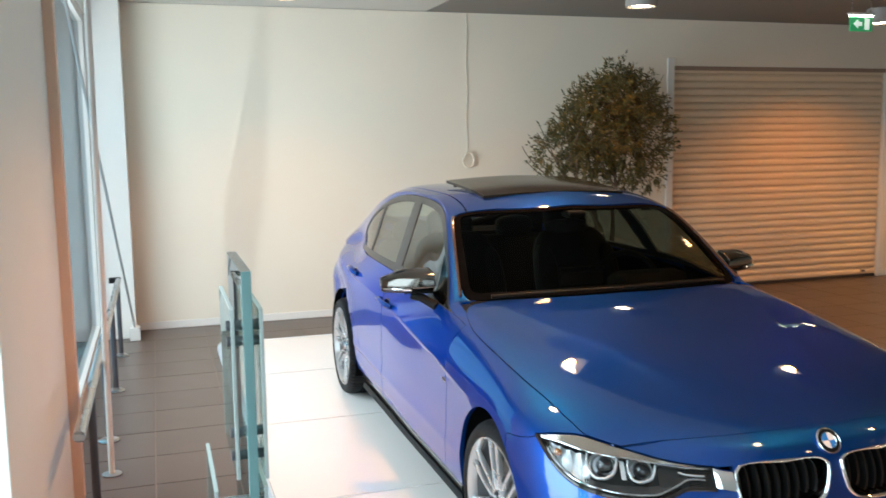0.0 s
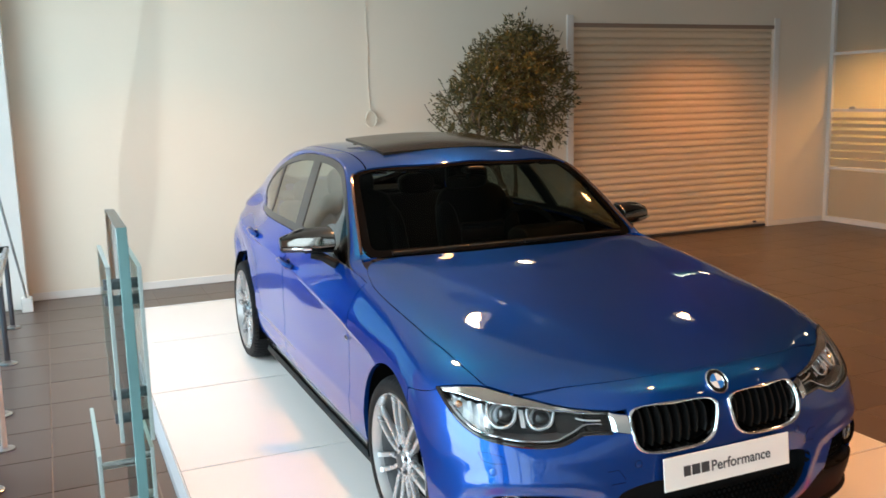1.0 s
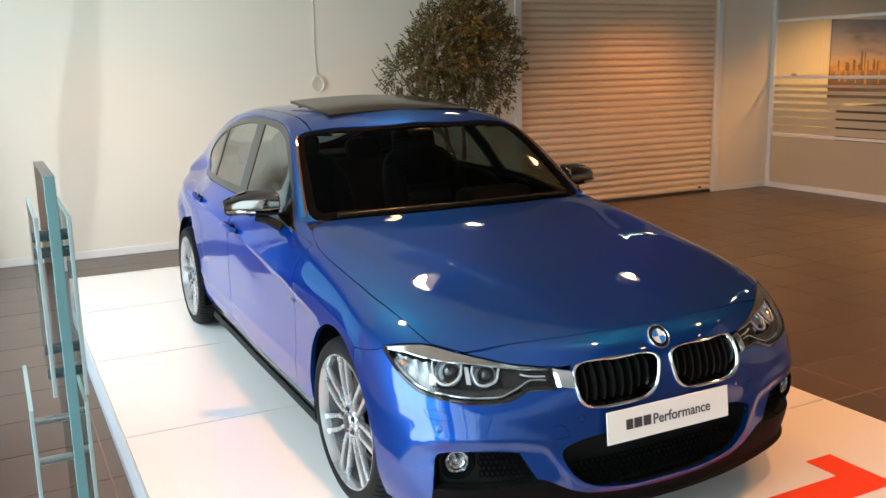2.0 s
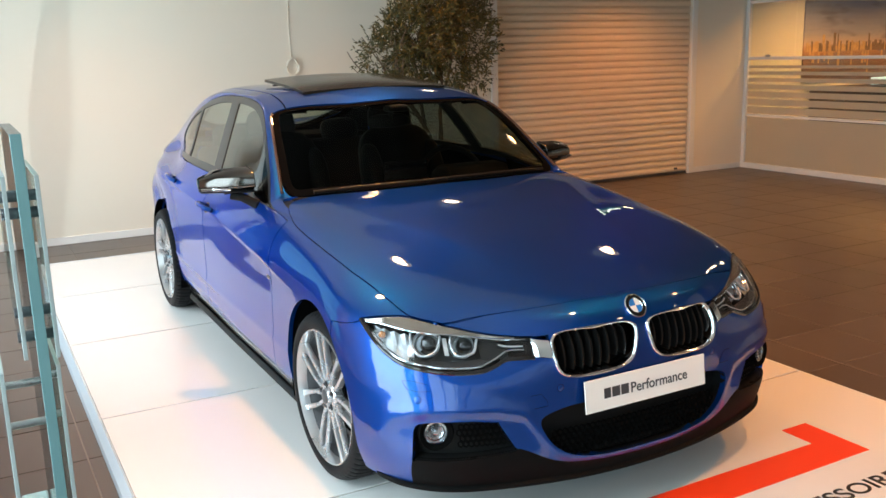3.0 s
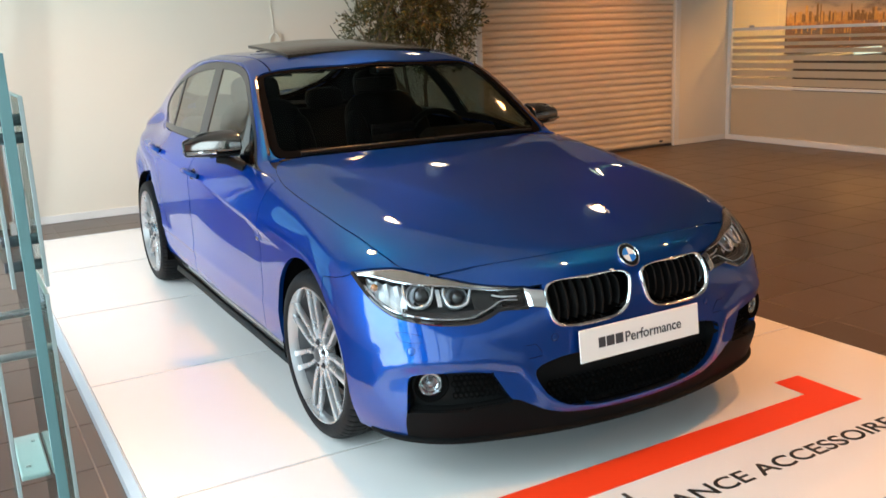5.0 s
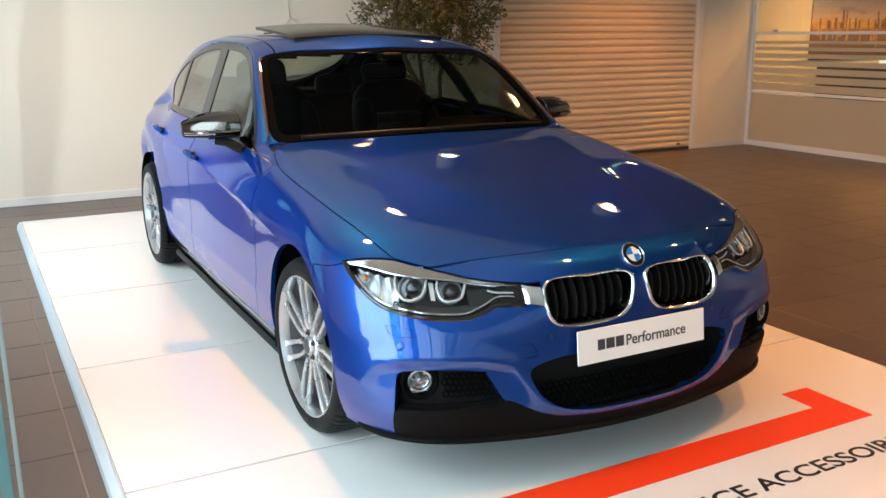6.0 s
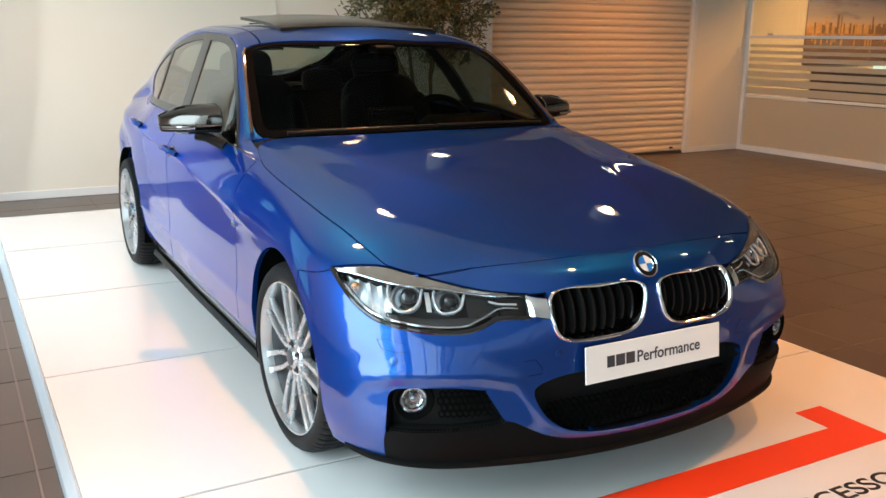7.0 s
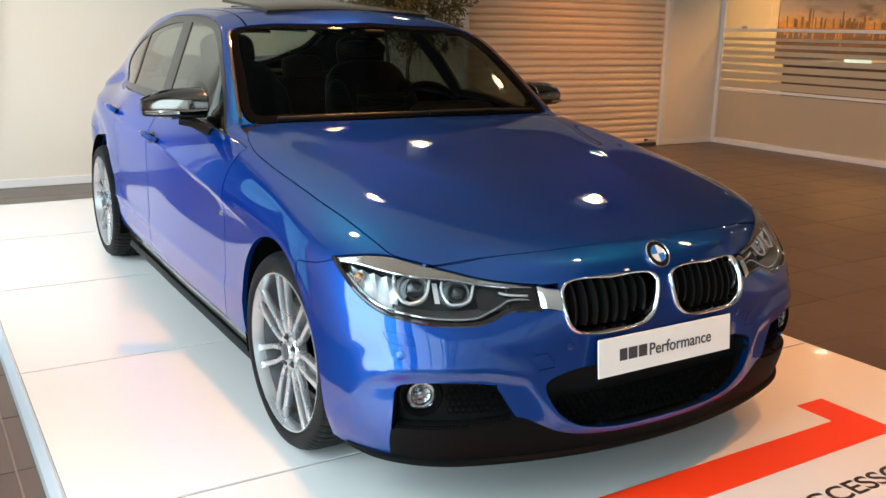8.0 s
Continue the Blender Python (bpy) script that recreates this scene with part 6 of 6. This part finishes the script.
def door_handle(u, v, side):
    p, n = skin_point(u, v, side)
    a, _ = skin_point(u - .28, v, side)
    along = (a - p).normalized()
    up = n.cross(along).normalized()
    m = Matrix((along, up * (1 if up.z > 0 else -1), n)).transposed().to_4x4()
    m.translation = p
    # a flat black disc stands in for the shaded hollow
    cup = part("handle_cup", lathe([(.034, .0006), (.028, .0008), (0, .0009)], 24, m @ Matrix.Diagonal((1.25, .8, 1, 1))), BLACK_GLOSS, car, "flat dark disc painting the shade behind the handle", smooth=True)
    bm = bmesh.new()
    pts = [m @ Vector(q) for q in ((-.11, 0, .006), (-.095, 0, .026), (-.05, .001, .036), (0, .002, .038), (.05, .001, .036), (.095, 0, .026), (.11, 0, .006))]
    tube(pts, .0125, 10, bm)
    part("door_handle", bm, PAINT, car, "blue bow-shaped door handle", smooth=True)


for hs in (1, -1):
    door_handle(9.36, 5.03, hs)
    door_handle(11.27, 5.15, hs)


def door_mirror(side):
    c = Vector((side * .905, 1.80, 1.022))

    def shell(profile, ends, rounds=2):
        """A rounded section swept outward: the top falls and the nose draws back toward the tip."""
        for _ in range(rounds):
            profile = [p for (y0, z0), (y1, z1) in zip(profile, profile[1:] + profile[:1]) for p in ((y0 * .8 + y1 * .2, z0 * .8 + z1 * .2), (y0 * .2 + y1 * .8, z0 * .2 + z1 * .8))]
        bm, rings = bmesh.new(), []
        for x, s, k in [(-ends - .006, 0, .90)] + [(-ends + 2 * ends * i / 18, i / 18, 1) for i in range(19)] + [(ends + .007, 1, .80)]:
            ring = []
            for y, z in profile:
                y, z = (y + .02) * k - .02, (z - .005) * k + .005
                z *= 1 - .60 * s ** 2.6 if z > 0 else 1 - .10 * s
                y = y * (1 - .30 * s ** 2.5) + .066 * s + .012 * s * s if y < 0 else y + .040 * s * s
                ring.append(bm.verts.new(c + Vector((side * x, y, z))))
            rings.append(ring)
        n = len(profile)
        for p, q in zip(rings, rings[1:]):
            for i in range(n):
                bm.faces.new((p[i], p[(i + 1) % n], q[(i + 1) % n], q[i]))
        bm.faces.new(rings[0])
        bm.faces.new(rings[-1])
        bmesh.ops.recalc_face_normals(bm, faces=bm.faces)
        return bm

    cap = part("door_mirror", shell([(.036, -.034), (-.084, -.034), (-.074, .034), (-.046, .056), (.036, .070)], .108), CARBON, car, "glossy dark door mirror with a chrome strip", smooth=True, sharp=50)
    part("lower_shell", shell([(.030, -.052), (-.060, -.050), (-.080, -.036), (.034, -.036)], .104), BLACK_SATIN, cap, "black lower shell", smooth=True, sharp=50)
    pts = []
    for k in (1.0, .93, .83, .72, .60, .47):
        nose = -.086 * (1 - .30 * k ** 2.5) + .066 * k + .012 * k * k
        pts.append(c + Vector((side * (-.108 + .216 * k), nose, -.026)))
    part("indicator_strip", tube(pts, .0075, 8), CHROME, cap, "bright indicator strip", smooth=True)
    part("mirror_foot", tube([c + Vector((-side * .02, .0, -.062)), c + Vector((-side * .06, -.03, -.068)), Vector((side * .80, 1.66, .925))], .018, 12, taper=.022), BLACK_SATIN, cap, "black mirror foot", smooth=True)
    part("mirror_glass", prism([(.10 * math.cos(a) * side + c.x, .060 * math.sin(a) + c.z) for a in [2 * math.pi * k / 28 for k in range(28)]], 1, c.y + .036, c.y + .040), CHROME, cap, "mirror glass")


for hs in (1, -1):
    door_mirror(hs)


def sunroof():
    """A tilted dark glass roof panel, its rear edge raised."""
    bm, rows = bmesh.new(), []
    for k in range(15):
        y = 2.12 + .62 * k / 14
        lift = .004 + .034 * (k / 14) ** 1.1
        row = []
        for j in range(17):
            x = -.40 + .80 * j / 16
            u = np.interp(y, [1.95, 2.53, 3.07], [9, 10, 11])
            p, n = skin_point(u, 10 - min(abs(x) / .338, 1.35) * 1.0 if abs(x) < .34 else 9 - (abs(x) - .34) / .265, 1)
            row.append((x, y, p.z + lift))
        rows.append(row)
    top = [[bm.verts.new(q) for q in row] for row in rows]
    low = [[bm.verts.new((q[0], q[1], q[2] - .014)) for q in row] for row in rows]
    for k in range(14):
        for j in range(16):
            bm.faces.new((top[k][j], top[k + 1][j], top[k + 1][j + 1], top[k][j + 1]))
            bm.faces.new((low[k][j], low[k][j + 1], low[k + 1][j + 1], low[k + 1][j]))
    for k in range(14):
        for j in (0, 16):
            bm.faces.new((top[k][j], top[k + 1][j], low[k + 1][j], low[k][j]))
    for j in range(16):
        for k in (0, 14):
            bm.faces.new((top[k][j], top[k][j + 1], low[k][j + 1], low[k][j]))
    part("sunroof", bm, material("smoked_roof_glass", (.010, .009, .007), .14, shine=.25, grain=.05), car, "tilted smoked glass sunroof", smooth=True, sharp=40)
    part("sunroof_rim", box(-.36, .36, 2.70, 2.735, 1.395, 1.418, .004), BLACK_SATIN, car, "black seal under the raised sunroof")


sunroof()


def pillar_strips():
    for side in (1, -1):
        pts = [skin_point(u, 8.085 if u < 8.5 else 8.12, side, .002)[0] for u in np.linspace(7.05, 8.52, 12)]
        part("pillar_strip", tube(pts, .0075, 8), material("dark_bronze_gloss_strip", (.06, .035, .025), .12, coat=.8), car, "dark gloss strip beside the windscreen", smooth=True)


pillar_strips()


def wipers():
    for a, b, c in (((-.60, 1.50, .985), (-.30, 1.455, .995), (.02, 1.425, 1.0)), ((.02, 1.415, 1.0), (.34, 1.45, .998), (.62, 1.515, .985))):
        part("wiper", tube([a, b, c], .009, 8, taper=.006), BLACK_SATIN, car, "black wiper at rest", smooth=True)


wipers()
part("fin_badge", box(-.008, .008, 0, .035, -.008, .008, .002), CHROME, car, "small chrome flank badge").matrix_basis = Matrix.Translation(skin_point(6.28, 4.08, -1, .001)[0])


# ---------------------------------------------------------------- cabin
def cushion(sx, sy, sz, power=4.0, bm=None):
    bm = bmesh.new()
    bmesh.ops.create_uvsphere(bm, u_segments=28, v_segments=18, radius=1)
    for v in bm.verts:
        x, y, z = v.co
        k = 1 / max((abs(x) ** power + abs(y) ** power + abs(z) ** power) ** (1 / power), 1e-6)
        v.co = (x * k * sx, y * k * sy, z * k * sz)
    return bm


def seat(x, y):
    s = new("seat")
    s.parent = car
    s.matrix_basis = pose(x, y, 0)
    tagged(s, "black leather car seat with headrest")
    o = part("seat_cushion", cushion(.25, .27, .09), LEATHER, s, smooth=True)
    o.location = (0, -.18, .50)
    o = part("backrest", cushion(.245, .075, .34), LEATHER, s, smooth=True)
    o.matrix_basis = pose(0, .17, .83, -22)
    for sx in (-.2, .2):
        o = part("side_bolster", cushion(.06, .085, .27, 3), LEATHER, s, smooth=True)
        o.matrix_basis = pose(sx, .125, .80, -22)
    o = part("headrest", cushion(.135, .055, .095, 3.4), LEATHER, s, smooth=True)
    o.matrix_basis = pose(0, .325, 1.19, -12)
    for sx in (-.06, .06):
        part("headrest_rod", tube([(sx, .29, 1.06), (sx, .32, 1.13)], .006, 8), STEEL, s)
    return s


s0 = seat(-.37, 2.45)
copy_thing(s0, pose(.37, 2.45, 0))
part("rear_bench", box(-.62, .62, 2.98, 3.48, .42, .58, .05, segments=3), LEATHER, car, "black rear bench", smooth=True)
o = part("rear_backrest", box(-.60, .60, -.07, .07, -.30, .30, .05, segments=3), LEATHER, car, smooth=True)
o.matrix_basis = pose(0, 3.50, .74, -24)
for hx in (-.37, .37):
    o = part("rear_headrest", cushion(.13, .05, .075, 3.4), LEATHER, car, smooth=True)
    o.matrix_basis = pose(hx, 3.60, 1.075, -14)
part("parcel_shelf", box(-.58, .58, 3.62, 4.0, 1.02, 1.05, .01), DASH, car)
part("cabin_floor", box(-.74, .74, 1.3, 3.9, .24, .30, .01), DASH, car)


def dashboard():
    prof = [(1.36, .90), (1.44, .958), (1.62, .975), (1.80, .945), (1.90, .90), (1.93, .80), (1.88, .60), (1.75, .45), (1.42, .45)]
    part("dashboard", prism(prof, 0, -.70, .70, .02), DASH, car, "black dashboard", smooth=True, sharp=60)
    part("instrument_hood", prism([(1.70, .93), (1.74, 1.0), (1.86, 1.005), (1.93, .965), (1.93, .90)], 0, .20, .56, .02), DASH, car, smooth=True, sharp=60)
    part("screen_display", box(-.12, .12, 1.80, 1.815, .96, 1.05, .006), BLACK_GLOSS, car)
    w = Matrix.Translation((.37, 1.98, .90)) @ Matrix.Rotation(radians(66), 4, "X")
    bm = bmesh.new()
    tube([w @ Vector((.185 * math.cos(a), .185 * math.sin(a), 0)) for a in [2 * math.pi * k / 36 for k in range(37)]], .016, 10, bm)
    rim = part("steering_wheel", bm, LEATHER, car, "black steering wheel", smooth=True)
    bm = cushion(.075, .06, .03, 3)
    bmesh.ops.transform(bm, matrix=w, verts=bm.verts)
    part("wheel_boss", bm, DASH, rim, smooth=True)
    for a in (0, 180, 270):
        q = math.radians(a)
        part("wheel_spoke", tube([w @ Vector((.05 * math.cos(q), .05 * math.sin(q), 0)), w @ Vector((.18 * math.cos(q), .18 * math.sin(q), 0))], .014, 8), DASH, rim, smooth=True)
    o = part("rear_view_mirror", cushion(.115, .018, .035, 3), BLACK_SATIN, car, "black rear-view mirror", smooth=True)
    o.matrix_basis = pose(0, 1.99, 1.235, 10)
    part("mirror_stalk", tube([(0, 1.93, 1.33), (0, 1.97, 1.25)], .012, 8), BLACK_SATIN, car)
    part("sensor_cover", box(-.05, .05, 1.86, 1.95, 1.285, 1.32, .012), BLACK_SATIN, car)


dashboard()


# ---------------------------------------------------------------- floor tiles: the nearest single, the rest joined
def floor_tiles():
    size, gap, x_off, y_off = .445, .006, -2.07, 2.50
    proto = part("tile", box(0, size - gap, 0, size - gap, -.012, 0, .0015, segments=1), TILE, floor)
    proto.location = (x_off, y_off, FLOOR)
    verts, faces = [], []
    count = 1
    for i in range(-2, 31):
        for j in range(-21, 11):
            x, y = x_off + i * size, y_off + j * size
            if (i, j) == (0, 0) or x + size < LEFT - .05 or x > 10.4 or y < FRONT or y > BACK:
                continue
            under = -1.45 < x and x + size < 1.45 and STAND_NEAR + .1 < y and y + size < STAND_FAR - .1
            near = ((x < -1.1 and -1.5 < y) or (1.0 < x < 5.6 and 0 < y < 6.6) or (x < 2 and y > 5)) and not under
            if near and count < 300:
                twin(proto, m=pose(x, y, FLOOR + random.uniform(-.0004, .0004)), parent=floor)
                count += 1
            else:
                k = len(verts)
                w = size - gap
                verts += [(x + a, y + b, FLOOR + c) for c in (-.012, 0) for a, b in ((0, 0), (w, 0), (w, w), (0, w))]
                faces += [(k + 4, k + 5, k + 6, k + 7)] + [(k + a, k + (a + 1) % 4, k + 4 + (a + 1) % 4, k + 4 + a) for a in range(4)]
    mesh = bpy.data.meshes.new("far_tiles")
    mesh.from_pydata(verts, [], faces)
    mesh.materials.append(TILE)
    o = new("far_tiles", mesh)
    o.parent = floor
    tagged(o, "dark stone floor tiles", kind="stuff")


floor_tiles()
